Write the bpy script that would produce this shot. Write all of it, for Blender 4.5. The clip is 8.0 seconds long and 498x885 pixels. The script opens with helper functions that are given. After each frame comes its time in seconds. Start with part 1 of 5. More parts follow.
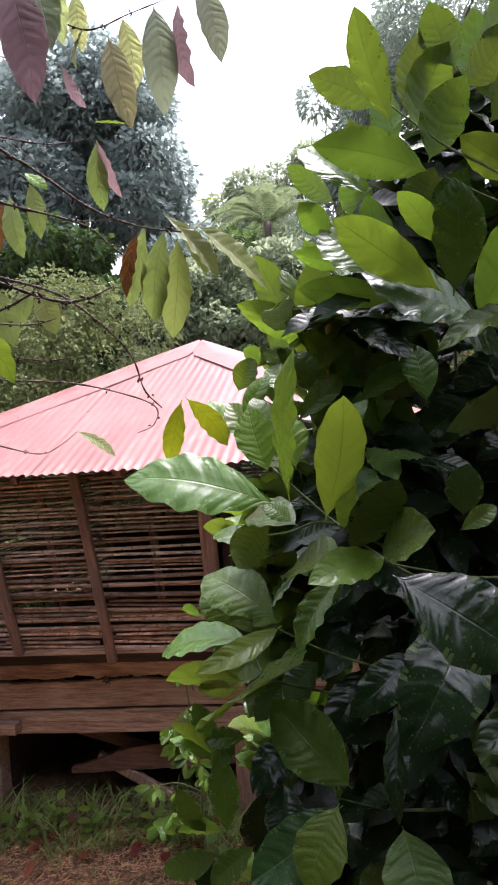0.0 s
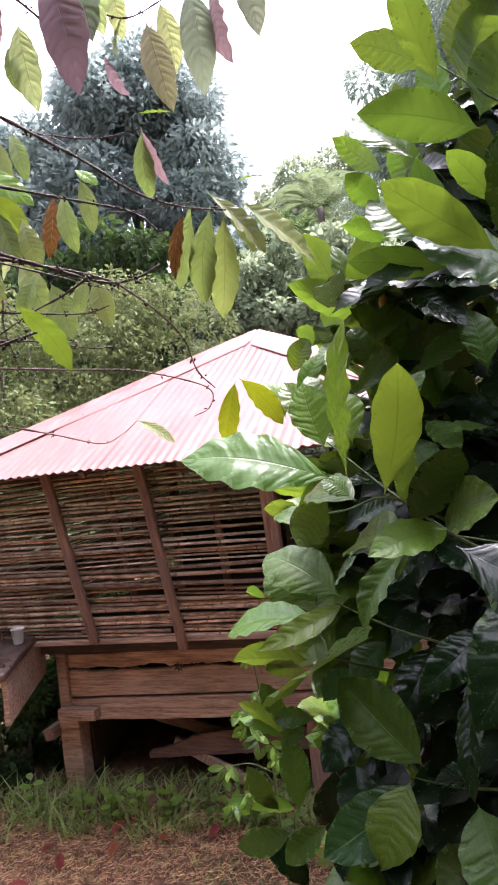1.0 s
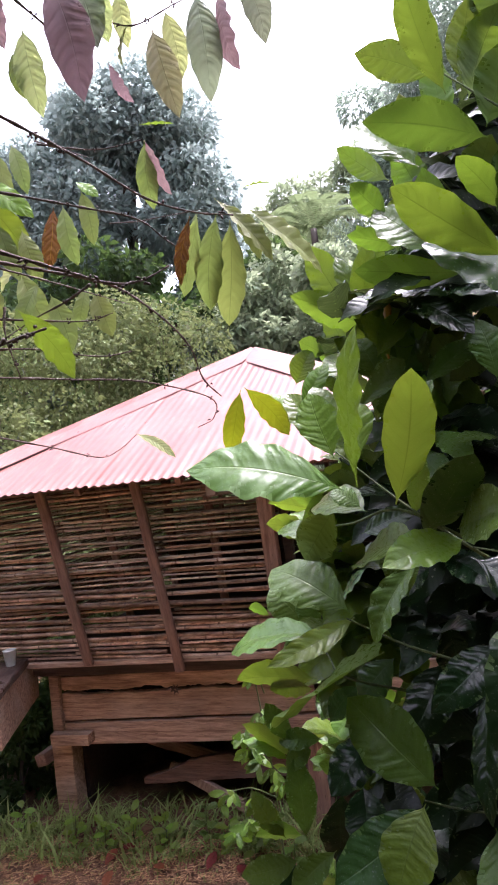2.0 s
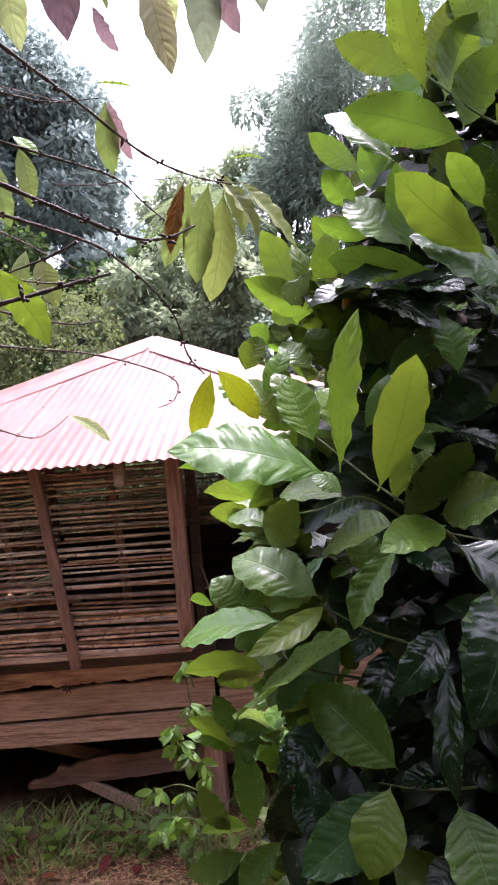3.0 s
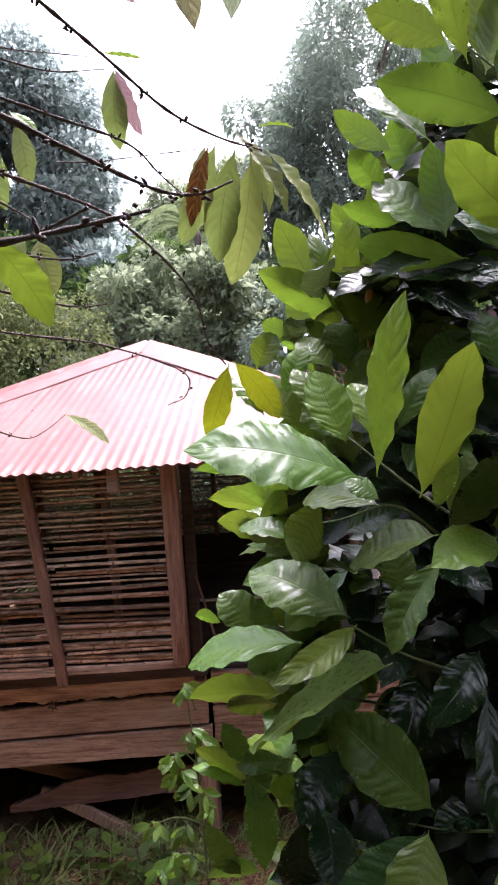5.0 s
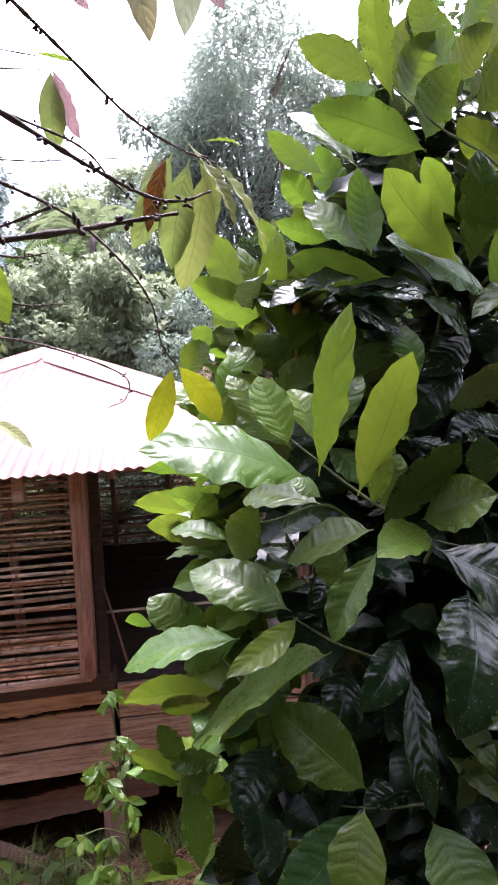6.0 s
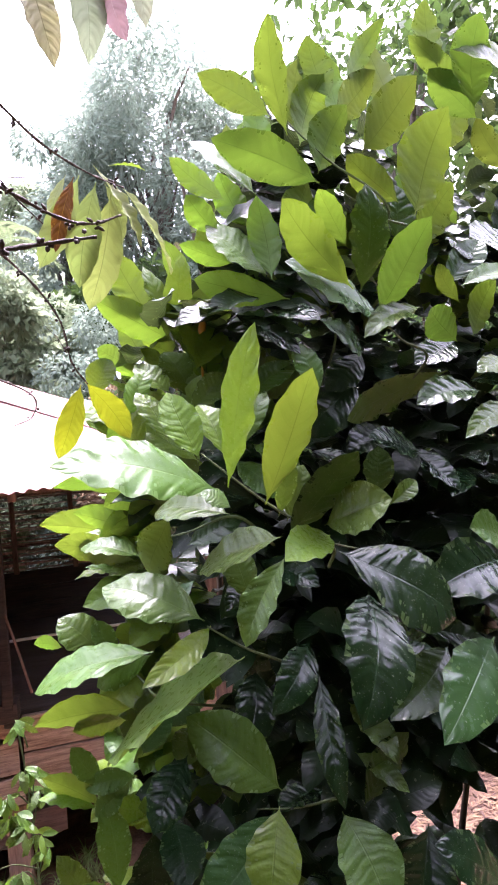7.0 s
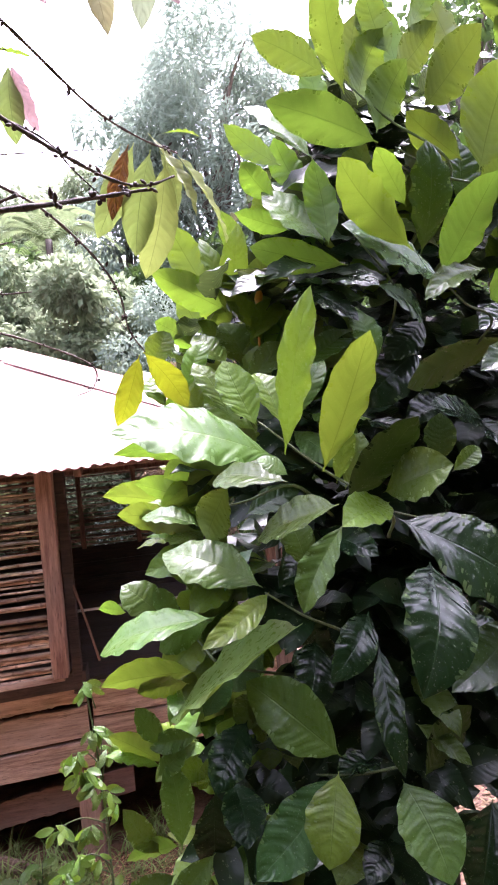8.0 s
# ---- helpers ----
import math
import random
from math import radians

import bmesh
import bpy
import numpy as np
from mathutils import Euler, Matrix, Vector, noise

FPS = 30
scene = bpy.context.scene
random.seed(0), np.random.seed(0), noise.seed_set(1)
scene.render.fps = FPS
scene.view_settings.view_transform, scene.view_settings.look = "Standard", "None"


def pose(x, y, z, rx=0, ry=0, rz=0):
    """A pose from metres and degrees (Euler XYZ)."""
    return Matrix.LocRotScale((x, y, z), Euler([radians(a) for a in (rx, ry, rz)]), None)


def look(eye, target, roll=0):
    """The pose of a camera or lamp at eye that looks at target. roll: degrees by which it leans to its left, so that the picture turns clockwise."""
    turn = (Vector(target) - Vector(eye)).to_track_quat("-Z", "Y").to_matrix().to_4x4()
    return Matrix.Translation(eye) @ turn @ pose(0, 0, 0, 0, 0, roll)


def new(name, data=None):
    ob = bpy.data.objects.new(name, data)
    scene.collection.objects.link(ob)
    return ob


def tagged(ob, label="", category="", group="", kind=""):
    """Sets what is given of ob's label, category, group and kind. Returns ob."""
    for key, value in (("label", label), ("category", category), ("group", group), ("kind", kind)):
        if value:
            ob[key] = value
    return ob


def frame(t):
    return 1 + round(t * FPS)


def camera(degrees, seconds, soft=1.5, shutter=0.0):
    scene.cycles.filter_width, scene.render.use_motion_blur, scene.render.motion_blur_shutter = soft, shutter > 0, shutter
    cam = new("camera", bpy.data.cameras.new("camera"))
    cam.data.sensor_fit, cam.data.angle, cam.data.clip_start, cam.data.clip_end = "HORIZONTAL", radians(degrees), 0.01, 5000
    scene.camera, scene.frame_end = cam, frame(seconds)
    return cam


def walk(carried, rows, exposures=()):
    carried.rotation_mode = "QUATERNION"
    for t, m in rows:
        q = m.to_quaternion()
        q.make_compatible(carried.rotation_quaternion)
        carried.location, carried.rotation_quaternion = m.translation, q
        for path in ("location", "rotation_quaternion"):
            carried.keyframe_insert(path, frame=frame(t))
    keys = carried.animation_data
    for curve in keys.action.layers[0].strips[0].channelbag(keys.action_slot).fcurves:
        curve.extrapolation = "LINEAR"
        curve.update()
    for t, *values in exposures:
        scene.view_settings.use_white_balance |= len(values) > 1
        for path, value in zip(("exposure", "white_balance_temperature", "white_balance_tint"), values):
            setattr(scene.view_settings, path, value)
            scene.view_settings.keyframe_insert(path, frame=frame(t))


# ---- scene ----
cam = camera(43.2, 8.0, 1.9)
PATH = [
    (0, (0.104, -0.102, 1.937), (0.042, 1.897, 1.96), -4.1),
    (0.5, (0.093, -0.106, 1.908), (-0.055, 1.889, 1.902), -4.6),
    (1, (0.12, -0.096, 1.897), (-0.142, 1.887, 1.913), -6.5),
    (1.5, (0.15, -0.085, 1.881), (-0.165, 1.888, 1.968), -7.4),
    (3, (-0.193, -0.009, 1.868), (-0.03, 1.984, 1.894), -4.8),
    (3.5, (-0.223, -0.006, 1.848), (0.048, 1.975, 1.822), -5.6),
    (4, (-0.24, 0.068, 1.853), (-0.101, 2.063, 1.83), -5.4),
    (5.5, (-0.316, 0.176, 1.854), (-0.019, 2.152, 1.939), -3.1),
    (6, (-0.401, 0.141, 1.837), (0.145, 2.064, 1.905), -4.3),
    (6.5, (-0.436, 0.09, 1.821), (0.402, 1.904, 1.914), -5.9),
    (7, (-0.433, 0.094, 1.822), (0.402, 1.909, 1.924), -6.0),
    (7.5, (-0.433, 0.072, 1.808), (0.373, 1.901, 1.876), -6.5),
    (8, (-0.426, 0.098, 1.791), (0.227, 1.988, 1.849), -6.2),
]
EXPOSURES = [(0.0, 2.15, 6150, 25), (0.5, 2.60, 6130, 26), (1.0, 2.60, 6120, 27), (1.5, 2.45, 6100, 27), (3.0, 2.55, 6000, 30), (3.5, 2.75, 6100, 29), (4.0, 2.75, 6100, 29), (5.5, 2.15, 6000, 30), (6.0, 2.70, 5950, 33), (6.5, 3.20, 5950, 35), (7.5, 3.30, 5950, 35), (8.0, 3.30, 5950, 35)]
walk(cam, [(t, look(eye, target, roll)) for t, eye, target, roll in PATH], EXPOSURES)

# ---- world and sun ----
world = bpy.data.worlds.new("overcast")
scene.world = world
world.use_nodes = True
wn, wl = world.node_tree.nodes, world.node_tree.links
sky = wn.new("ShaderNodeTexSky")
sky.sky_type, sky.sun_disc = "NISHITA", False
SUN_UP, SUN_TURN = 68, 40          # degrees: height, and turn from straight ahead towards the right
sky.sun_elevation, sky.sun_rotation = radians(SUN_UP), radians(SUN_TURN)
sky.air_density, sky.dust_density = 1.0, 4.0
grey = wn.new("ShaderNodeHueSaturation")
grey.inputs["Saturation"].default_value = 0.3
wl.new(sky.outputs[0], grey.inputs["Color"])
wl.new(grey.outputs[0], wn["Background"].inputs[0])
wn["Background"].inputs[1].default_value = 0.15
sun = new("sun", bpy.data.lights.new("sun", "SUN"))
sun.data.energy, sun.data.angle, sun.data.color = 2.0, radians(28), (1.0, 0.97, 0.93)
a, h = radians(SUN_TURN), radians(SUN_UP)
sun.matrix_world = look(20 * Vector((math.sin(a) * math.cos(h), math.cos(a) * math.cos(h), math.sin(h))), (0, 0, 0))

GROUND = -0.95
rng = np.random.default_rng(4)


# ---- materials ----
def material(name):
    m = bpy.data.materials.new(name)
    m.use_nodes = True
    return m, m.node_tree.nodes, m.node_tree.links, m.node_tree.nodes["Principled BSDF"]


def math_node(n, l, op, a, b=None, clamp=False):
    k = n.new("ShaderNodeMath")
    k.operation, k.use_clamp = op, clamp
    for i, v in enumerate((a, b)):
        if v is None:
            continue
        if isinstance(v, (int, float)):
            k.inputs[i].default_value = v
        else:
            l.new(v, k.inputs[i])
    return k.outputs[0]


def mix_colour(n, l, fac, a, b, blend="MIX"):
    k = n.new("ShaderNodeMix")
    k.data_type, k.blend_type = "RGBA", blend
    for i, v in ((0, fac), (6, a), (7, b)):
        if isinstance(v, (int, float)):
            k.inputs[i].default_value = v
        elif isinstance(v, tuple):
            k.inputs[i].default_value = (*v, 1)
        else:
            l.new(v, k.inputs[i])
    return k.outputs[2]


def noise_node(n, l, scale, detail=4, rough=0.55, coords="Object", stretch=(1, 1, 1)):
    c = n.new("ShaderNodeTexCoord")
    m = n.new("ShaderNodeMapping")
    m.inputs["Scale"].default_value = stretch
    l.new(c.outputs[coords], m.inputs[0])
    k = n.new("ShaderNodeTexNoise")
    k.inputs["Scale"].default_value, k.inputs["Detail"].default_value, k.inputs["Roughness"].default_value = scale, detail, rough
    l.new(m.outputs[0], k.inputs["Vector"])
    return k.outputs[0]


def ramp(n, l, value, lo, hi):
    k = n.new("ShaderNodeMapRange")
    k.inputs["From Min"].default_value, k.inputs["From Max"].default_value = lo, hi
    l.new(value, k.inputs[0])
    return k.outputs[0]


def bump(n, l, height, strength, distance, target):
    k = n.new("ShaderNodeBump")
    k.inputs["Strength"].default_value, k.inputs["Distance"].default_value = strength, distance
    l.new(height, k.inputs["Height"])
    l.new(k.outputs[0], target.inputs["Normal"])
    return k.outputs[0]


def leaf_material(name, base, vein, through_light, rough, gloss, spots=0.3, ribs=10, island=False, clear=0.38, coat=0.0, relief=0.32):
    """A leaf's skin: ribs from the blade's own coordinates, blotches, bumps between the ribs, light that shines through."""
    m, n, l, p = material(name)
    uv = n.new("ShaderNodeUVMap")
    sep = n.new("ShaderNodeSeparateXYZ")
    l.new(uv.outputs[0], sep.inputs[0])
    off = math_node(n, l, "ABSOLUTE", math_node(n, l, "SUBTRACT", sep.outputs[0], 0.5))
    wobble = math_node(n, l, "MULTIPLY", noise_node(n, l, 5, 2), 0.9)
    curve = math_node(n, l, "ADD", math_node(n, l, "MULTIPLY", off, 1.5), math_node(n, l, "MULTIPLY", math_node(n, l, "POWER", off, 2.0), 4.0))
    s = math_node(n, l, "ADD", math_node(n, l, "SUBTRACT", math_node(n, l, "MULTIPLY", sep.outputs[1], ribs), curve), wobble)
    tri = math_node(n, l, "PINGPONG", s, 0.5)
    side = ramp(n, l, tri, 0.06, 0.015)
    mid = ramp(n, l, off, 0.018, 0.006)
    veins = math_node(n, l, "MAXIMUM", math_node(n, l, "MULTIPLY", side, 0.3), mid, True)
    if island:
        rnd = n.new("ShaderNodeNewGeometry").outputs["Random Per Island"]
    else:
        rnd = n.new("ShaderNodeObjectInfo").outputs["Random"]
    hue = n.new("ShaderNodeHueSaturation")
    l.new(math_node(n, l, "ADD", math_node(n, l, "MULTIPLY", rnd, 0.03), 0.485), hue.inputs["Hue"])
    l.new(math_node(n, l, "ADD", math_node(n, l, "MULTIPLY", rnd, 0.5), 0.75), hue.inputs["Value"])
    blotch = ramp(n, l, noise_node(n, l, 6, 5), 0.45, 0.75)
    col = mix_colour(n, l, math_node(n, l, "MULTIPLY", blotch, spots), base, tuple(c * 1.7 + 0.01 for c in base))
    col = mix_colour(n, l, veins, col, vein)
    fleck = ramp(n, l, noise_node(n, l, 70, 2), 0.66, 0.70)
    col = mix_colour(n, l, math_node(n, l, "MULTIPLY", fleck, 0.45), col, (0.3, 0.33, 0.2))
    l.new(col, hue.inputs["Color"])
    l.new(hue.outputs[0], p.inputs["Base Color"])
    l.new(math_node(n, l, "ADD", math_node(n, l, "MULTIPLY", noise_node(n, l, 25, 3), 0.25), rough - 0.1), p.inputs["Roughness"])
    p.inputs["Specular IOR Level"].default_value = gloss
    if coat:
        p.inputs["Coat Weight"].default_value, p.inputs["Coat Roughness"].default_value = coat, 0.22
    swell = n.new("ShaderNodeMapRange")
    swell.interpolation_type = "SMOOTHERSTEP"
    swell.inputs["From Max"].default_value = 0.42
    l.new(tri, swell.inputs[0])
    height = math_node(n, l, "ADD", math_node(n, l, "MULTIPLY", swell.outputs[0], ramp(n, l, noise_node(n, l, 7, 2), 0.25, 0.7)),
                       math_node(n, l, "MULTIPLY", noise_node(n, l, 30, 2), 0.12))
    height = math_node(n, l, "SUBTRACT", height, math_node(n, l, "MULTIPLY", mid, 0.8))
    nrm = bump(n, l, height, relief, 0.006, p)
    tl = n.new("ShaderNodeBsdfTranslucent")
    hue2 = n.new("ShaderNodeHueSaturation")
    l.new(hue.inputs["Hue"].links[0].from_socket, hue2.inputs["Hue"])
    shade = math_node(n, l, "MAXIMUM", veins, math_node(n, l, "MULTIPLY", math_node(n, l, "SUBTRACT", 0.5, tri), 0.22))
    l.new(mix_colour(n, l, math_node(n, l, "MULTIPLY", shade, 0.5), through_light, tuple(c * 0.55 for c in through_light)), hue2.inputs["Color"])
    l.new(hue2.outputs[0], tl.inputs["Color"])
    l.new(nrm, tl.inputs["Normal"])
    mx = n.new("ShaderNodeMixShader")
    mx.inputs[0].default_value = clear
    l.new(p.outputs[0], mx.inputs[1])
    l.new(tl.outputs[0], mx.inputs[2])
    l.new(mx.outputs[0], n["Material Output"].inputs["Surface"])
    return m


AGES = {  # upper side, underside
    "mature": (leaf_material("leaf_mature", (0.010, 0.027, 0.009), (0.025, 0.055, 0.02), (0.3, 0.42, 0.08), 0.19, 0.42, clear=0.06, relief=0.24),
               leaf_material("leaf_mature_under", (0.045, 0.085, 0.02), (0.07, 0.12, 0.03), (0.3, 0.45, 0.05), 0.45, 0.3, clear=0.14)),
    "deep": (leaf_material("leaf_deep", (0.032, 0.072, 0.020), (0.07, 0.12, 0.04), (0.34, 0.48, 0.07), 0.21, 0.42, clear=0.14, relief=0.24),
             leaf_material("leaf_deep_under", (0.07, 0.12, 0.03), (0.10, 0.16, 0.045), (0.36, 0.52, 0.07), 0.45, 0.3, clear=0.26)),
    "mid": (leaf_material("leaf_mid", (0.072, 0.132, 0.026), (0.15, 0.22, 0.06), (0.5, 0.62, 0.13), 0.27, 0.3, clear=0.26, relief=0.24),
            leaf_material("leaf_mid_under", (0.12, 0.20, 0.055), (0.15, 0.24, 0.08), (0.56, 0.68, 0.28), 0.45, 0.3, clear=0.48, relief=0.2)),
    "young": (leaf_material("leaf_young", (0.125, 0.215, 0.03), (0.19, 0.28, 0.06), (0.55, 0.70, 0.14), 0.26, 0.34, clear=0.4, relief=0.22),
              leaf_material("leaf_young_under", (0.15, 0.22, 0.068), (0.14, 0.195, 0.06), (0.52, 0.66, 0.23), 0.45, 0.3, clear=0.44, relief=0.2)),
    "yellowing": (leaf_material("leaf_yellowing", (0.22, 0.25, 0.10), (0.12, 0.15, 0.045), (0.54, 0.62, 0.29), 0.42, 0.4, 0.6, 11, clear=0.46, relief=0.24),
                  leaf_material("leaf_yellowing_under", (0.25, 0.28, 0.12), (0.13, 0.16, 0.05), (0.56, 0.64, 0.31), 0.5, 0.3, 0.6, 11, clear=0.46, relief=0.24)),
    "pale": (leaf_material("leaf_pale", (0.33, 0.38, 0.19), (0.15, 0.21, 0.08), (0.78, 0.82, 0.5), 0.55, 0.35, 0.5, 10, clear=0.6),
             leaf_material("leaf_pale_under", (0.36, 0.4, 0.22), (0.18, 0.23, 0.1), (0.78, 0.82, 0.5), 0.6, 0.3, 0.5, 10, clear=0.6)),
    # olive and plum: colours raised to carry the haze over these leaves
    "olive": (leaf_material("leaf_olive", (0.22, 0.26, 0.19), (0.3, 0.34, 0.24), (0.72, 0.77, 0.6), 0.5, 0.4, 0.4, 11, clear=0.42),
              leaf_material("leaf_olive_under", (0.25, 0.29, 0.22), (0.16, 0.19, 0.13), (0.72, 0.77, 0.6), 0.6, 0.3, 0.4, 11, clear=0.42)),
    "plum": (leaf_material("leaf_plum", (0.24, 0.13, 0.145), (0.4, 0.29, 0.29), (0.68, 0.54, 0.55), 0.5, 0.35, 0.8, 11, clear=0.42),
             leaf_material("leaf_plum_under", (0.29, 0.19, 0.2), (0.18, 0.1, 0.11), (0.68, 0.56, 0.57), 0.6, 0.3, 0.8, 11, clear=0.42)),
    "tan": (leaf_material("leaf_tan", (0.32, 0.30, 0.19), (0.2, 0.18, 0.1), (0.68, 0.66, 0.46), 0.5, 0.35, 0.7, 11, clear=0.45),
            leaf_material("leaf_tan_under", (0.35, 0.32, 0.21), (0.2, 0.18, 0.1), (0.68, 0.66, 0.46), 0.6, 0.3, 0.7, 11, clear=0.45)),
    "gold": (leaf_material("leaf_gold", (0.20, 0.235, 0.035), (0.16, 0.19, 0.03), (0.58, 0.64, 0.1), 0.3, 0.35, 0.5, 10, clear=0.45, relief=0.2),
             leaf_material("leaf_gold_under", (0.23, 0.26, 0.04), (0.18, 0.2, 0.04), (0.6, 0.65, 0.1), 0.45, 0.3, 0.5, 10, clear=0.45, relief=0.2)),
    "fallen": (leaf_material("leaf_fallen", (0.19, 0.045, 0.025), (0.12, 0.025, 0.015), (0.3, 0.07, 0.04), 0.6, 0.3, 0.7, 10, clear=0.2),
               leaf_material("leaf_fallen_under", (0.28, 0.085, 0.05), (0.2, 0.05, 0.03), (0.42, 0.11, 0.07), 0.7, 0.3, 0.7, 10, clear=0.2)),
    "rusty": (leaf_material("leaf_rusty", (0.15, 0.05, 0.04), (0.5, 0.27, 0.06), (0.6, 0.33, 0.12), 0.6, 0.3, 1.0, 9, clear=0.25, relief=0.8),
              leaf_material("leaf_rusty_under", (0.34, 0.18, 0.07), (0.25, 0.08, 0.03), (0.6, 0.4, 0.16), 0.6, 0.3, 0.9, 9, clear=0.4)),
}
# inner leaves: base colour lowered to stand for shade inside the bush
INNER_SHADE = leaf_material("leaf_inner_shade_tint", (0.008, 0.021, 0.007), (0.02, 0.045, 0.016), (0.3, 0.42, 0.1), 0.3, 0.22, relief=0.14, island=True, clear=0.04)


def wood_material(name, dark, light, rough=0.75, grain=(1.2, 14, 14), wet=0.0, spread=0.5):
    m, n, l, p = material(name)
    g = noise_node(n, l, 3.0, 6, 0.65, stretch=grain)
    fine = noise_node(n, l, 14.0, 4, 0.7, stretch=grain)
    stain = noise_node(n, l, 2.2, 4)
    rnd = n.new("ShaderNodeObjectInfo").outputs["Random"]
    col = mix_colour(n, l, ramp(n, l, g, 0.37, 0.64), dark, light)
    col = mix_colour(n, l, math_node(n, l, "MULTIPLY", ramp(n, l, fine, 0.5, 0.75), 0.5), col, tuple(c * 0.45 for c in dark))
    col = mix_colour(n, l, math_node(n, l, "MULTIPLY", ramp(n, l, stain, 0.5, 0.7), 0.45), col, tuple(c * 0.6 for c in dark))
    worn = noise_node(n, l, 1.6, 5, 0.6, stretch=tuple(0.5 + 0.12 * k for k in grain))
    col = mix_colour(n, l, math_node(n, l, "MULTIPLY", ramp(n, l, worn, 0.48, 0.72), 0.55), col, tuple(0.6 * c + 0.4 * sum(light) / 3 + 0.03 for c in light))
    hair = noise_node(n, l, 30.0, 3, 0.6, stretch=tuple(0.35 * k for k in grain))
    col = mix_colour(n, l, math_node(n, l, "MULTIPLY", ramp(n, l, hair, 0.60, 0.68), 0.6), col, tuple(c * 0.3 for c in dark))
    hue = n.new("ShaderNodeHueSaturation")
    l.new(math_node(n, l, "ADD", math_node(n, l, "MULTIPLY", rnd, spread), 1 - spread / 2), hue.inputs["Value"])
    l.new(col, hue.inputs["Color"])
    l.new(hue.outputs[0], p.inputs["Base Color"])
    l.new(math_node(n, l, "SUBTRACT", rough, math_node(n, l, "MULTIPLY", ramp(n, l, stain, 0.4, 0.6), wet)), p.inputs["Roughness"])
    bump(n, l, math_node(n, l, "ADD", g, math_node(n, l, "MULTIPLY", fine, 0.5)), 0.85, 0.007, p)
    return m


BOARD = wood_material("sawn_reddish_board", (0.20, 0.112, 0.077), (0.52, 0.345, 0.245))
BEAM = wood_material("rough_brown_timber", (0.15, 0.072, 0.05), (0.33, 0.185, 0.13), grain=(12, 12, 1.2))
BENCH = wood_material("wet_dark_plank", (0.05, 0.03, 0.025), (0.12, 0.07, 0.055), 0.6, (14, 1.2, 14), 0.35)
OLD = wood_material("old_dark_plank", (0.10, 0.048, 0.036), (0.22, 0.115, 0.085))
# shade inside and under the hut painted in; knot and fern trunk really dark
DARK_AND_SHADE_WOOD = wood_material("dark_and_shade_wood", (0.03, 0.02, 0.017), (0.075, 0.045, 0.035), 0.8)
CANE = wood_material("dry_split_cane", (0.155, 0.075, 0.048), (0.58, 0.385, 0.265), 0.62, (4.0, 20, 20), spread=1.1)
GREY_CANE = wood_material("weathered_pale_cane", (0.20, 0.135, 0.10), (0.60, 0.47, 0.37), 0.6, (4.0, 20, 20), spread=0.9)
CANE_NODE = wood_material("cane_joint", (0.12, 0.06, 0.04), (0.34, 0.21, 0.15), 0.6, (6, 20, 20))
BARK = wood_material("coffee_bark", (0.09, 0.06, 0.045), (0.2, 0.15, 0.11), 0.85, (8, 8, 2))
TWIG = wood_material("twig_bark", (0.05, 0.03, 0.025), (0.14, 0.09, 0.07), 0.8, (60, 60, 60))
GREEN_BARK = wood_material("green_shoot", (0.07, 0.10, 0.03), (0.14, 0.19, 0.06), 0.6, (20, 20, 6))
TRUNK = wood_material("tree_bark", (0.06, 0.05, 0.04), (0.16, 0.13, 0.1), 0.9, (6, 6, 1.5))


def roof_material():
    m, n, l, p = material("red_painted_iron")
    worn = noise_node(n, l, 2.5, 6, stretch=(1, 0.35, 1))
    streak = noise_node(n, l, 9.0, 5, 0.6, stretch=(1.6, 0.12, 1))
    col = mix_colour(n, l, ramp(n, l, worn, 0.35, 0.7), (0.20, 0.078, 0.066), (0.24, 0.11, 0.092))
    col = mix_colour(n, l, math_node(n, l, "MULTIPLY", ramp(n, l, streak, 0.52, 0.75), 0.45), col, (0.38, 0.26, 0.22))
    l.new(col, p.inputs["Base Color"])
    p.inputs["Specular IOR Level"].default_value = 0.2
    l.new(ramp(n, l, streak, -0.2, 1.6), p.inputs["Roughness"])
    bump(n, l, worn, 0.2, 0.004, p)
    return m


ROOF = roof_material()


def ground_material():
    m, n, l, p = material("leaf_strewn_red_earth")
    big = noise_node(n, l, 0.9, 5)
    mid = noise_node(n, l, 7, 6, 0.65)
    fine = noise_node(n, l, 60, 4, 0.7)
    col = mix_colour(n, l, ramp(n, l, mid, 0.40, 0.62), (0.10, 0.038, 0.025), (0.235, 0.115, 0.066))
    col = mix_colour(n, l, ramp(n, l, fine, 0.45, 0.7), col, (0.25, 0.15, 0.088))
    col = mix_colour(n, l, math_node(n, l, "MULTIPLY", ramp(n, l, big, 0.5, 0.62), 0.6), col, (0.05, 0.07, 0.02))
    l.new(col, p.inputs["Base Color"])
    p.inputs["Roughness"].default_value = 0.95
    bump(n, l, math_node(n, l, "ADD", mid, fine), 0.8, 0.02, p)
    return m


EARTH = ground_material()


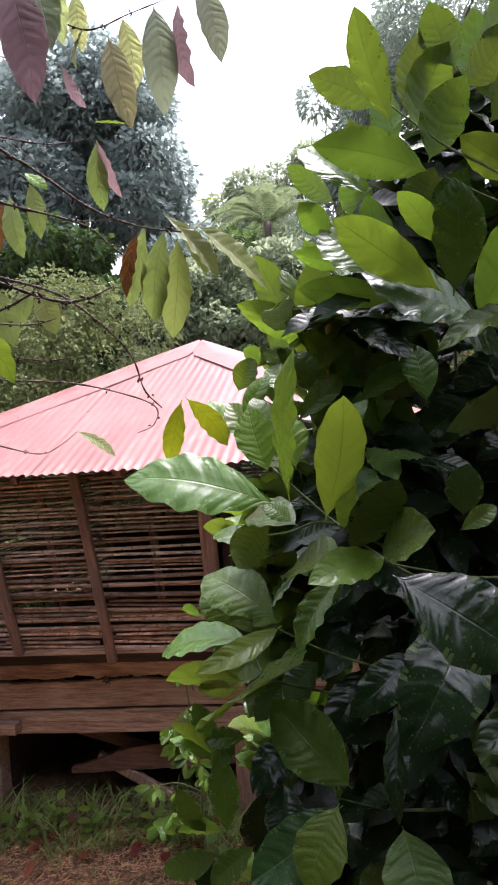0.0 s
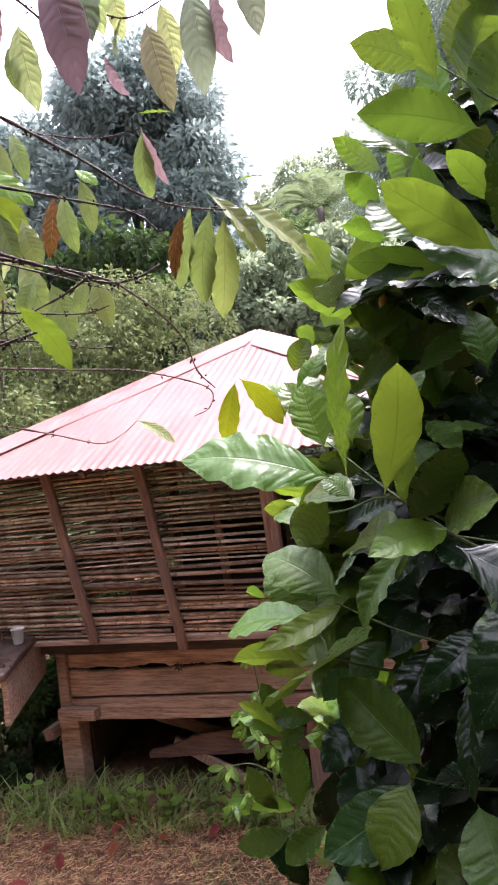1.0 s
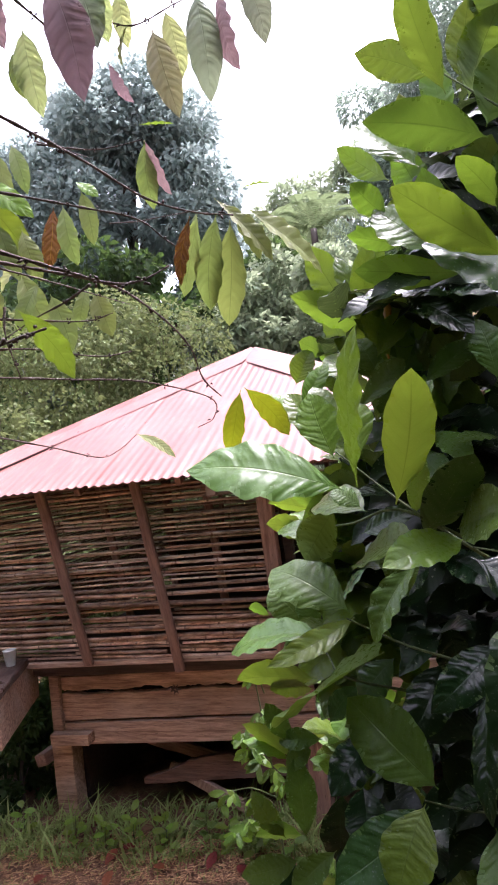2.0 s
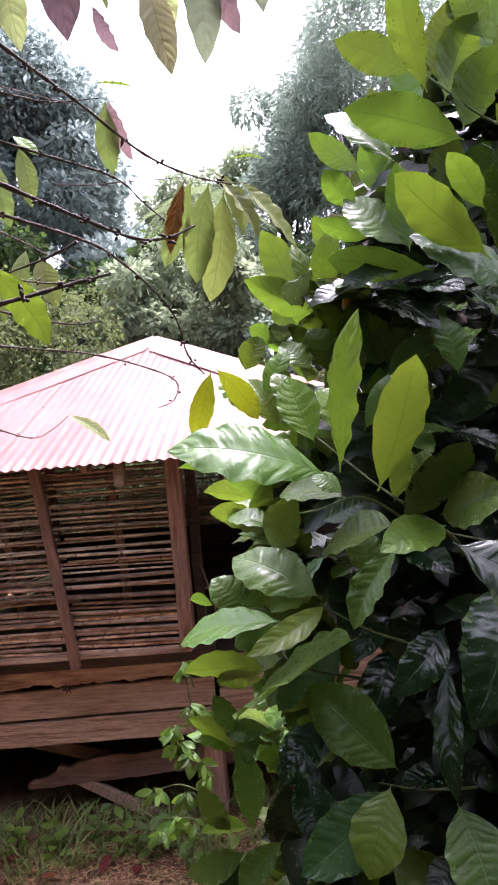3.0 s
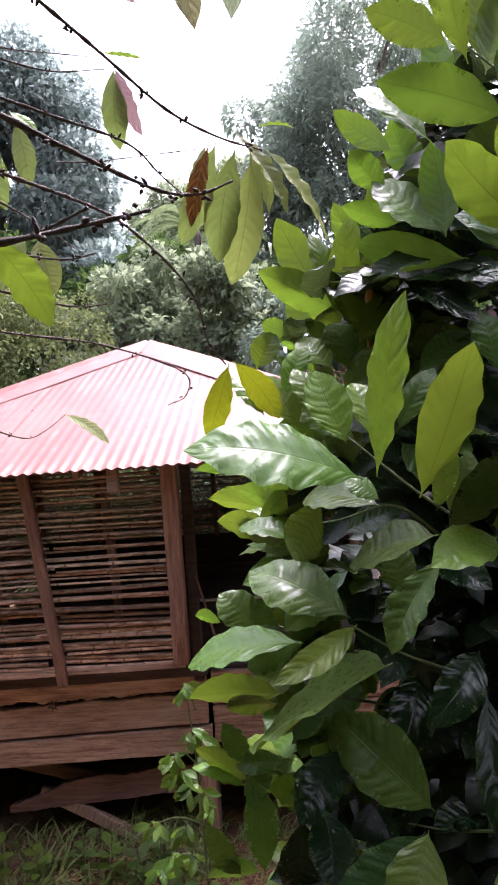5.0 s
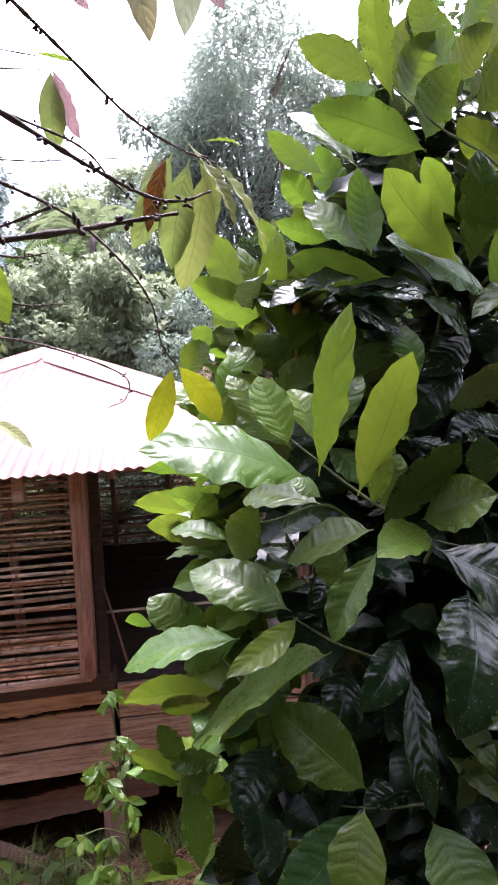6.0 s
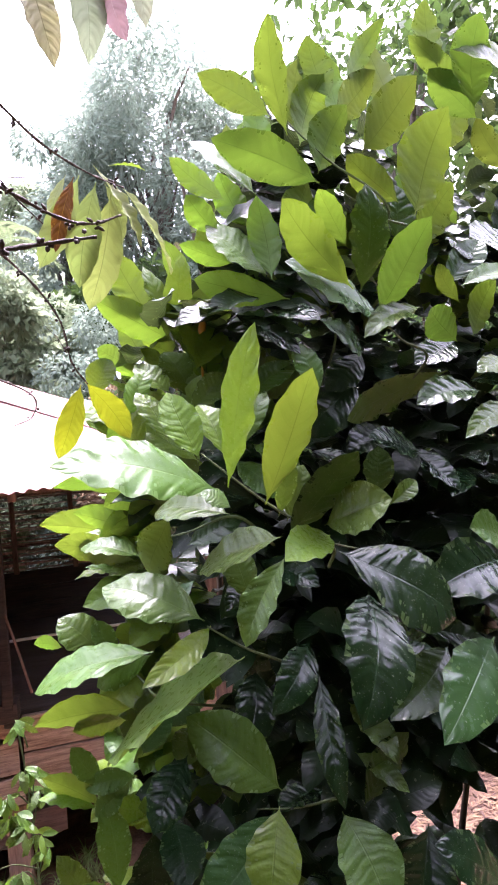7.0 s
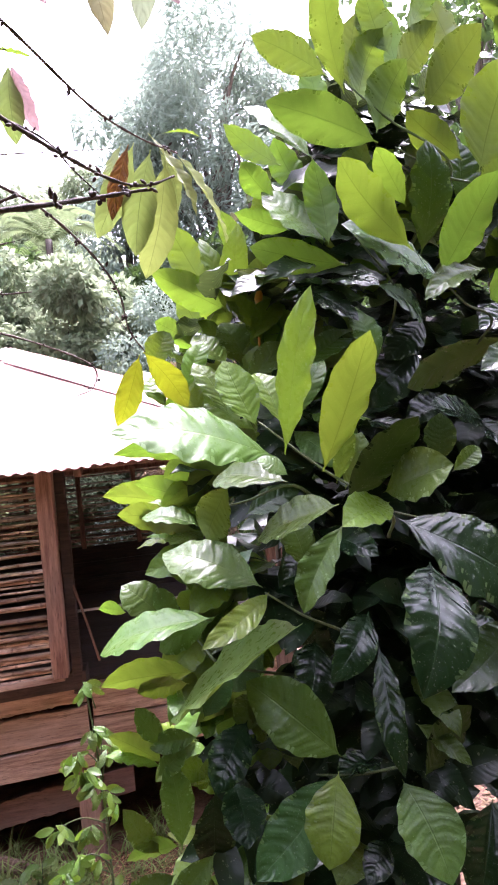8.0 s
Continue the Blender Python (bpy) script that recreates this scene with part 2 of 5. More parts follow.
def plain(name, col, rough, spec=0.4, island=0.0):
    m, n, l, p = material(name)
    k = noise_node(n, l, 9, 4)
    c = mix_colour(n, l, ramp(n, l, k, 0.3, 0.7), tuple(v * 0.75 for v in col), tuple(v * 1.15 for v in col))
    if island:
        hue = n.new("ShaderNodeHueSaturation")
        r = n.new("ShaderNodeNewGeometry").outputs["Random Per Island"]
        l.new(math_node(n, l, "ADD", math_node(n, l, "MULTIPLY", r, 0.05), 0.475), hue.inputs["Hue"])
        l.new(math_node(n, l, "ADD", math_node(n, l, "MULTIPLY", r, 2 * island), 1 - island), hue.inputs["Value"])
        l.new(c, hue.inputs["Color"])
        c = hue.outputs[0]
    l.new(c, p.inputs["Base Color"])
    p.inputs["Roughness"].default_value, p.inputs["Specular IOR Level"].default_value = rough, spec
    return m


def foliage(name, col, glow, clear=0.3, rough=0.65, spread=0.4):
    """Leaves of trees: each leaf with a shade of its own."""
    m = plain(name, col, rough, 0.1, spread)
    n, l = m.node_tree.nodes, m.node_tree.links
    tl = n.new("ShaderNodeBsdfTranslucent")
    tl.inputs[0].default_value = (*glow, 1)
    mx = n.new("ShaderNodeMixShader")
    mx.inputs[0].default_value = clear
    l.new(n["Principled BSDF"].outputs[0], mx.inputs[1])
    l.new(tl.outputs[0], mx.inputs[2])
    l.new(mx.outputs[0], n["Material Output"].inputs["Surface"])
    return m


# blue, bamboo and pale foliage: haze put into the colour, lighter and bluer
FOLIAGE_BLUE_HAZED = foliage("haze_tinted_tree_leaves", (0.14, 0.178, 0.16), (0.44, 0.54, 0.49), 0.42, spread=0.25)
FOLIAGE_BAMBOO_HAZED = foliage("haze_tinted_feathery_leaves", (0.115, 0.15, 0.12), (0.38, 0.48, 0.36), 0.36)
FOLIAGE_SHRUB = foliage("shrub_leaves", (0.10, 0.125, 0.05), (0.34, 0.4, 0.15), 0.2, spread=0.62)
FOLIAGE_PALE_HAZED = foliage("haze_tinted_pale_leaves", (0.13, 0.165, 0.10), (0.42, 0.5, 0.3), 0.36)
FOLIAGE_DARK = foliage("dark_undergrowth", (0.04, 0.065, 0.025), (0.1, 0.17, 0.04))
FOLIAGE_BROWN = foliage("dry_brown_leaves", (0.17, 0.12, 0.08), (0.4, 0.3, 0.18), 0.35)
FERN = foliage("fern_fronds", (0.085, 0.115, 0.06), (0.25, 0.32, 0.15), 0.3)
GRASS = foliage("grass_blades", (0.25, 0.31, 0.11), (0.5, 0.6, 0.2))
UNSEEN_GRASS = foliage("unseen_bank_grass", (0.05, 0.075, 0.022), (0.15, 0.22, 0.05))
STRAW = plain("dry_straw", (0.48, 0.26, 0.155), 0.9, 0.2, 0.85)
# litter coloured darker than the straw, to stand for the bush's shade
SHADE_LITTER = plain("shade_brown_litter", (0.12, 0.066, 0.04), 0.8, 0.3, 0.6)
WHITE = plain("white_plastic", (0.75, 0.74, 0.72), 0.35)
STICK = plain("pale_stick", (0.55, 0.5, 0.46), 0.7)
BERRY = plain("dark_bud", (0.045, 0.025, 0.02), 0.7, 0.3)
ORANGE_BUD = plain("orange_bud", (0.45, 0.2, 0.03), 0.5)


# ---- mesh helpers ----
def to_mesh(name, verts, faces, mats, uvs=None, idx=None, smooth=True):
    me = bpy.data.meshes.new(name)
    me.from_pydata([tuple(v) for v in verts], [], faces)
    for m in mats if isinstance(mats, (list, tuple)) else [mats]:
        me.materials.append(m)
    if idx is not None:
        me.polygons.foreach_set("material_index", idx)
    me.polygons.foreach_set("use_smooth", [smooth] * len(me.polygons))
    if uvs is not None:
        layer = me.uv_layers.new(name="UVMap")
        loops = np.empty(len(me.loops), dtype=np.int32)
        me.loops.foreach_get("vertex_index", loops)
        layer.data.foreach_set("uv", np.asarray(uvs)[loops].ravel())
    me.update()
    return me


def part(name, me, parent, m=None, label=""):
    ob = new(name, me)
    ob.parent = parent
    if m is not None:
        ob.matrix_basis = m
    if label:
        ob["label"] = label
    return ob


def thing(name, place, label, category, group="", kind=""):
    ob = new(name)
    ob.empty_display_size = 0.1
    ob.matrix_basis = place
    return tagged(ob, label, category, group, kind)


def box_mesh(name, size, mat, cuts=(1, 1, 1), rough=0.0, bevel=0.006, seed=0):
    """A sawn timber: a bevelled box, its long faces slightly uneven."""
    bm = bmesh.new()
    bmesh.ops.create_cube(bm, size=1)
    bmesh.ops.scale(bm, vec=size, verts=bm.verts)
    long = max(range(3), key=lambda i: size[i])
    if cuts[0] > 1:
        es = [e for e in bm.edges if abs((e.verts[0].co - e.verts[1].co)[long]) > size[long] * 0.9]
        bmesh.ops.subdivide_edges(bm, edges=es, cuts=cuts[0], use_grid_fill=True)
    bmesh.ops.bevel(bm, geom=[e for e in bm.edges if e.calc_face_angle(0) > 0.8], offset=bevel, segments=1, affect="EDGES")
    if rough:
        for v in bm.verts:
            q = v.co * 5 + Vector((seed * 3.1, seed, 0))
            v.co += rough * Vector((noise.noise(q), noise.noise(q + Vector((7, 0, 0))), noise.noise(q + Vector((0, 9, 0)))))
    me = bpy.data.meshes.new(name)
    bm.to_mesh(me)
    bm.free()
    me.materials.append(mat)
    return me


def tube(points, radii, sides=8, close=True):
    """Vertices and faces of a round rod through the points."""
    pts = [Vector(p) for p in points]
    vs, fs = [], []
    up = Vector((0.13, 0.21, 0.97))
    for i, p in enumerate(pts):
        d = (pts[min(i + 1, len(pts) - 1)] - pts[max(i - 1, 0)]).normalized()
        x = d.cross(up)
        x = x.normalized() if x.length > 1e-3 else Vector((1, 0, 0))
        y = d.cross(x)
        for k in range(sides):
            w = 2 * math.pi * k / sides
            vs.append(p + radii[i] * (math.cos(w) * x + math.sin(w) * y))
    for i in range(len(pts) - 1):
        for k in range(sides):
            a, b = i * sides + k, i * sides + (k + 1) % sides
            fs.append((a, b, b + sides, a + sides))
    if close:
        fs.append(tuple(reversed(range(sides))))
        fs.append(tuple(range(len(vs) - sides, len(vs))))
    return vs, fs


def smooth_line(points, steps=5):
    """A curve through the points (Catmull-Rom)."""
    p = [Vector(q) for q in points]
    p = [2 * p[0] - p[1]] + p + [2 * p[-1] - p[-2]]
    out = []
    for i in range(1, len(p) - 2):
        for s in range(steps):
            t = s / steps
            out.append(0.5 * (2 * p[i] + (p[i + 1] - p[i - 1]) * t + (2 * p[i - 1] - 5 * p[i] + 4 * p[i + 1] - p[i + 2]) * t * t
                              + (3 * p[i] - p[i - 1] - 3 * p[i + 1] + p[i + 2]) * t ** 3))
    return out + [p[-2]]


# ---- coffee leaves ----
VIEWER, SLANT, SKYWARD = (0.0, -0.86, 0.5), (0.0, -0.75, 0.65), (0.0, -0.3, 0.95)
BACK, SIDE = (0.1, 0.8, 0.5), (-0.75, -0.6, 0.25)
LEAF_MESHES = {}


def leaf_mesh(age, shape, ratio):
    """A coffee leaf one metre long along +Y, upper skin and underside a hair apart: pointed, wavy-edged, quilted between the ribs."""
    key = (age, shape, round(ratio * 12.5))
    if key in LEAF_MESHES:
        return LEAF_MESHES[key]
    r = random.Random(shape * 7 + 3)
    ratio = key[2] / 12.5
    arch, fold, wave, twist, sway = r.uniform(0.03, 0.11), r.uniform(0.10, 0.34), r.uniform(0.011, 0.022), r.uniform(-0.45, 0.45), r.uniform(-0.045, 0.045)
    ph, full = r.uniform(0, 6), r.uniform(0.95, 1.25)
    rows, cols = 26, 8
    vs, uvs = [], []
    for layer in (0, 1):
        for i in range(rows + 1):
            v = i / rows
            s = max(0.0, (v - 0.06) / 0.94)
            half = 0.5 * ratio * (math.sin(math.pi * s ** full) ** 0.7 if 0 < s < 1 else 0)
            if v > 0.9:
                half *= 0.62 + 0.38 * ((1 - v) / 0.1) ** 0.8
            half = max(half, 0.006 if v < 0.97 else 0.001)
            z0 = arch * 4 * v * (1 - v) * (0.7 + 0.6 * v)
            x0 = sway * math.sin(math.pi * v)
            tw = twist * (v - 0.3) * 0.7
            for j in range(cols + 1):
                u = j / cols * 2 - 1
                x = half * u
                ripple = wave * math.sin(2 * math.pi * (5.2 * v - 0.7 * abs(u)) + ph + (1.3 if u > 0 else 0)) * abs(u) ** 1.6 * (half / (0.5 * ratio))
                z = fold * abs(x) + ripple - 0.35 * abs(u) ** 2 * half * (0.6 if shape % 2 else 0.1)
                edge = 1 + (0.03 * math.sin(31 * v + ph) if abs(u) == 1 else 0)
                c, sn = math.cos(tw), math.sin(tw)
                vs.append((x0 + (x * c - z * sn) * edge, v, z0 + x * sn + z * c - 0.0035 * layer * (1 - abs(u) ** 8)))
                uvs.append((0.5 + u / 2, v))
    fs, idx = [], []
    n1 = (rows + 1) * (cols + 1)
    for layer in (0, 1):
        for i in range(rows):
            for j in range(cols):
                a = layer * n1 + i * (cols + 1) + j
                q = (a, a + 1, a + cols + 2, a + cols + 1)
                fs.append(q if layer == 0 else q[::-1])
                idx.append(layer)
    LEAF_MESHES[key] = to_mesh("leaf_" + age, vs, fs, list(AGES[age]), uvs, idx)
    return LEAF_MESHES[key]


LEAF_NO = [0]


def blade(base, tip, ratio, facing):
    """Vertices, faces and blade coordinates of a plain folded leaf."""
    b, t = Vector(base), Vector(tip)
    y = (t - b).normalized()
    z = Vector(facing) - y * y.dot(Vector(facing))
    z.normalize()
    x, size = y.cross(z), (t - b).length
    vs, uvs, fs = [], [], []
    for i in range(9):
        v = i / 8
        half = 0.5 * ratio * max(0.004, math.sin(math.pi * v ** 0.88) ** 0.75 if 0 < v < 1 else 0) * size
        for u in (-1, -0.5, 0, 0.5, 1):
            up = size * 0.1 * 4 * v * (1 - v) + 0.25 * abs(u) * half + 0.03 * size * u * u * math.sin(17 * v + 9 * size * u)
            vs.append(b + y * (v * size) + x * (u * half) + z * up)
            uvs.append((0.5 + u / 2, v))
    for i in range(8):
        for k in range(4):
            a = i * 5 + k
            fs.append((a, a + 1, a + 6, a + 5))
    return vs, fs, uvs


def joined(name, leaves, mat, parent, label=""):
    vs, fs, uvs = [], [], []
    for args in leaves:
        v, f, q = blade(*args)
        fs += [tuple(len(vs) + k for k in face) for face in f]
        vs += v
        uvs += q
    inv = parent.matrix_basis.inverted()
    return tagged(part(name, to_mesh(name, [inv @ v for v in vs], fs, mat, uvs), parent), label, kind="stuff")


def leaf(plant, base, tip, ratio, facing, age, name="leaf"):
    """A leaf from its stalk to its tip; facing: where its upper side looks."""
    LEAF_NO[0] += 1
    b, t = Vector(base), Vector(tip)
    y = (t - b).normalized()
    z = Vector(facing) - y * y.dot(Vector(facing))
    z.normalize()
    x = y.cross(z)
    size = (t - b).length
    m = Matrix((x, y, z)).transposed().to_4x4()
    m = Matrix.Translation(b) @ m @ Matrix.Scale(size, 4)
    return part(name, leaf_mesh(age, LEAF_NO[0] * 5 % 7, ratio), plant, plant.matrix_basis.inverted() @ m)


def twig(plant, points, radius, name="twig", bark=None, knots=True):
    """A twig with swollen nodes and old bud clusters."""
    line = smooth_line(points, 6)
    r = random.Random(len(points) + int(points[0][0] * 1000))
    radii, last = [], len(line) - 1
    for i in range(len(line)):
        k = 1 + (0.5 if knots and i % 4 == 0 else 0)
        radii.append(radius * (1.0 - 0.6 * i / last) * k)
    vs, fs = tube(line, radii, 6)
    idx = [0] * len(fs)
    if knots:
        for i in range(2, last, 4):
            for _ in range(r.choice((0, 2, 4, 5))):
                c = Vector(line[i]) + Vector([r.uniform(-1, 1) for _ in range(3)]) * radius * 2.0
                e = c + Vector([r.uniform(-1, 1) for _ in range(3)]).normalized() * radius * r.uniform(1.5, 3.4)
                v2, f2 = tube([c, (c + e) / 2, e], [radius * 0.45, radius * 0.8, radius * 0.25], 5)
                fs += [tuple(len(vs) + q for q in f) for f in f2]
                vs += v2
                idx += [1] * len(f2)
    inv = plant.matrix_basis.inverted()
    return part(name, to_mesh(name, [inv @ Vector(v) for v in vs], fs, [bark or TWIG, BERRY], idx=idx), plant)


# ---- ground ----
def height(x, y):
    """The yard is level; the bank that carries the path rises this side of the bush, the wooded slope behind the hut."""
    s = min(1.0, max(0.0, (3.3 - y) / 2.9))
    z = GROUND + 1.3 * s * s * (3 - 2 * s)
    s = min(1.0, max(0.0, (y - 12) / 60))
    return z + 9 * s * s + 0.03 * noise.noise(Vector((x * 1.3, y * 1.3, 0))) * (1 if abs(x) < 30 else 0)


def axis_steps(lo, hi, fine_lo, fine_hi, fine):
    out = list(np.arange(fine_lo, fine_hi, fine))
    k = fine
    v = fine_hi
    while v < hi:
        out.append(v)
        k *= 1.35
        v += k
    k, v = fine, fine_lo
    while v > lo:
        k *= 1.35
        v -= k
        out.insert(0, v)
    return out + [hi] if out[-1] < hi else out


gx, gy = axis_steps(-900, 900, -6, 6, 0.12), axis_steps(-500, 1500, -1, 9, 0.12)
gv = [(x, y, height(x, y) + 0.018 * noise.noise(Vector((x * 6, y * 6, 3)))) for y in gy for x in gx]
gf = [(j * len(gx) + i, j * len(gx) + i + 1, (j + 1) * len(gx) + i + 1, (j + 1) * len(gx) + i) for j in range(len(gy) - 1) for i in range(len(gx) - 1)]
ground = tagged(new("ground", to_mesh("ground", gv, gf, EARTH)), "red-brown earth strewn with straw and leaf litter", "ground", kind="structure")


# ---- hut ----
TURNED = -9.5
HUT = pose(-0.30, 4.57, 0, 0, 0, TURNED)
hut = thing("hut", HUT @ pose(0, 0, GROUND), "small stilted hut with cane walls and red iron roof", "hut")


def at(x, y, z, rx=0, ry=0, rz=0):
    return pose(x, y, z - GROUND, rx, ry, rz)


EAVE_Z, EAVE_Y, CX, CY, RUN = 1.865, -0.50, -0.60, 2.08, 2.58
PITCH = (3.15 - EAVE_Z) / RUN


def sheet_mesh(x0, x1, seed):
    """One corrugated sheet of a roof face that climbs from y = -RUN at the eave to the hips."""
    step, wave = 0.0095, 0.076
    n = max(2, round((x1 - x0) / step))
    vs, fs = [], []
    r = random.Random(seed)
    lift, droop = r.uniform(0, 0.004), r.uniform(-0.012, 0.006)
    for i in range(n + 1):
        x = x0 + (x1 - x0) * i / n
        top = -abs(x)
        y0 = -RUN + droop
        for k, deep in ((0, 0.0065), (0.015, 0.006), (0.08, 0.0011), (0.4, 0.0008), (0.9, 0.0009), (0.97, 0.009), (1, 0.012)):
            y = y0 + (top - y0) * k
            sag = 0.006 * math.sin(3 * x + 2 * y + seed)
            vs.append((x, y, (y + RUN) * PITCH + deep * math.cos(2 * math.pi * x / wave) + lift + sag * k))
    for i in range(n):
        for k in range(6):
            a = i * 7 + k
            fs.append((a, a + 7, a + 8, a + 1))
    return to_mesh("roof_sheet", vs, fs, ROOF)


SHEETS, WIDE = [], 0.76
edges = [max(-RUN, min(RUN, -RUN + 0.40 + WIDE * i)) for i in range(-1, 8)]
for i, (x0, x1) in enumerate(zip(edges, edges[1:])):
    if x1 - x0 > 0.05:
        SHEETS.append(sheet_mesh(x0, min(RUN, x1 + 0.03), i))
for side in range(4):
    face = part("roof", None, hut, at(CX, CY, EAVE_Z, 0, 0, 90 * side), "red corrugated iron roof face")
    for me in SHEETS:
        part("roof_sheet", me, face)
for side in range(4):
    w, vs, fs = 0.42, [], []
    for i in range(25):
        k = i / 24
        q = -RUN * 1.005 * (1 - k) - 0.02 * k
        for u in (-1, -0.5, 0, 0.5, 1):
            x, y = q + max(u, 0) * min(w, -q), q - min(u, 0) * min(w, -q)
            vs.append((x, y, (RUN + q) * PITCH + 0.027 - 0.0135 * abs(u) + 0.003 * math.sin(9 * k + side)))
    for i in range(24):
        for k in range(4):
            a = i * 5 + k
            fs.append((a, a + 5, a + 6, a + 1))
    part("hip_cap", to_mesh("hip_cap", vs, fs, ROOF), hut, at(CX, CY, EAVE_Z, 0, 0, 90 * side), "folded red iron hip capping")

# rafters and eave plates under the iron
for side in range(4):
    part("eave_plate", box_mesh("eave_plate", (4.5, 0.07, 0.09), BEAM), hut, at(CX, CY, 0) @ pose(0, 0, 0, 0, 0, 90 * side) @ pose(0, -2.28, EAVE_Z + 0.03))
    for k in (-1.6, -0.8, 0, 0.8, 1.6):
        long = (RUN - abs(k)) - 0.1
        rise = math.degrees(math.atan(PITCH))
        part("rafter", box_mesh("rafter", (0.05, long * 1.1, 0.06), BEAM), hut,
             at(CX, CY, EAVE_Z) @ pose(0, 0, 0, 0, 0, 90 * side) @ pose(k, -RUN + 0.06 + long / 2, (long / 2 + 0.06) * PITCH - 0.07, rise, 0, 0))


def cane_mesh(length, radius, seed, mat):
    """A split cane: slightly bent, with raised joints."""
    r = random.Random(seed)
    pts, rad, joint = [], [], []
    ph, x, k = r.uniform(0, 6), 0.0, 0
    while x < length - 0.03:
        for dx, w in ((0, 1), (0.09, 0.95), (0.172, 1.0), (0.18, 1.28), (0.188, 1.02)):
            pts.append(x + dx)
            rad.append(radius * w * r.uniform(0.93, 1.04))
        x += 0.2 + 0.22 * r.random()
    pts = [q for q in pts if q < length - 0.01] + [length]
    rad = rad[:len(pts) - 1] + [radius]
    line = [(q, 0.006 * math.sin(2.2 * q + ph), 0.009 * math.sin(1.7 * q + 2 * ph)) for q in pts]
    vs, fs = tube(line, rad, 7)
    idx = [1 if f < 7 * (len(line) - 1) and (f // 7) % 5 in (2, 3) else 0 for f in range(len(fs))]
    return to_mesh("cane", [(v[0], v[1] * 0.75, v[2]) for v in vs], fs, [mat, CANE_NODE], idx=idx)


CANES = {}


def cane_wall(name, place, x0, x1, z0, z1, lean, gap, seed, splits, label):
    """A wall of level canes between z0 and z1, its top leaning out by lean."""
    wall = part(name, None, hut, place, label)
    r = random.Random(seed)
    z, k = z0, 0
    while z < z1:
        u = (z - z0) / (z1 - z0)
        stops = [x0] + [s + r.uniform(-0.1, 0.1) for s in splits if r.random() < 0.6] + [x1]
        for a, b in zip(stops, stops[1:]):
            long = max(1, int((b - a + 0.06) * 10)) / 10
            if b == x1 and lean:
                a = x1 + r.uniform(-0.03, 0.0) - long
            if long < 0.2:
                continue
            rad = r.choice((0.008, 0.0105, 0.0125)) if u > 0.42 else r.choice((0.011, 0.014, 0.0165))
            pale = 0.42 < u < 0.93 and r.random() < 0.75
            key = (long, rad, r.randrange(3), pale)
            if key not in CANES:
                CANES[key] = cane_mesh(long, rad, len(CANES), GREY_CANE if pale else CANE)
            part("cane", CANES[key], wall, pose(a - 0.02, -lean * u + r.uniform(-0.012, 0.012), z - GROUND + r.uniform(-0.006, 0.006), 0, r.uniform(-0.7, 0.7), r.uniform(-0.4, 0.4)))
        z += gap * r.uniform(0.8, 1.18) * (1.24 if u > 0.7 else 1.16 if u > 0.4 else 1.08)
        k += 1
    return wall


cane_wall("cane_wall", pose(0, 0.03, 0), -2.72, -0.05, 0.47, 1.86, 0.28, 0.029, 1, (-1.75, -0.93), "wall of level split canes, leaning out")
cane_wall("cane_wall", pose(-2.66, 0.05, 0, 0, 0, 90), 0.0, 4.0, 0.47, 1.86, 0.0, 0.0155, 2, (1.3, 2.6), "side wall of level split canes")
cane_wall("cane_wall", pose(0, 3.9, 0), -2.6, 1.55, 0.95, 1.86, 0.0, 0.036, 3, (-1.2, 0.3), "back wall of level split canes")


def strut(name, p, q, wide, thick, mat=None, label="", seed=0, rough=0.006):
    """A straight timber between two points of the hut, its broad face to the front."""
    a, b = Vector(p), Vector(q)
    z = (b - a).normalized()
    y = Vector((0, 1, 0)) - z * z.y
    y.normalize()
    x = y.cross(z)
    m = Matrix((x, y, z)).transposed().to_4x4()
    mid = (a + b) / 2 - Vector((0, 0, GROUND))
    return part(name, box_mesh(name, (wide, thick, (b - a).length), mat or BEAM, (5, 1, 1), rough, 0.008, seed), hut, Matrix.Translation(mid) @ m, label)


strut("batten", (-2.60, -0.03, 0.40), (-2.86, -0.33, 1.88), 0.085, 0.045, seed=1)
strut("batten", (-1.69, -0.04, 0.45), (-1.79, -0.33, 1.88), 0.080, 0.045, seed=2)
strut("batten", (-0.905, -0.04, 0.39), (-0.985, -0.33, 1.88), 0.075, 0.045, seed=3)
strut("corner_post", (-0.075, -0.02, 0.50), (-0.02, -0.31, 1.90), 0.105, 0.09, seed=4)
strut("inner_post", (0.0, 0.22, 0.30), (0.03, 0.0, 1.90), 0.07, 0.07, DARK_AND_SHADE_WOOD, seed=5)
strut("inner_batten", (-1.30, 0.10, 0.45), (-1.36, -0.18, 1.88), 0.06, 0.04, seed=6)
strut("inner_batten", (-0.50, 0.10, 0.45), (-0.50, -0.18, 1.88), 0.06, 0.04, seed=7)
strut("hanging_stub", (-0.365, -0.40, 1.705), (-0.365, -0.38, 1.88), 0.075, 0.05, BOARD, seed=8)
for x, y in ((-2.6, 3.85), (1.5, 3.85), (1.45, 0.0)):
    strut("corner_post", (x, y, -0.95), (x, y, 2.0), 0.11, 0.11, seed=9)
for x in (-1.8, -0.9, -0.25, 0.45, 1.0):
    strut("inner_batten", (x, 3.86, 0.9), (x, 3.86, 1.9), 0.06, 0.04, seed=10)


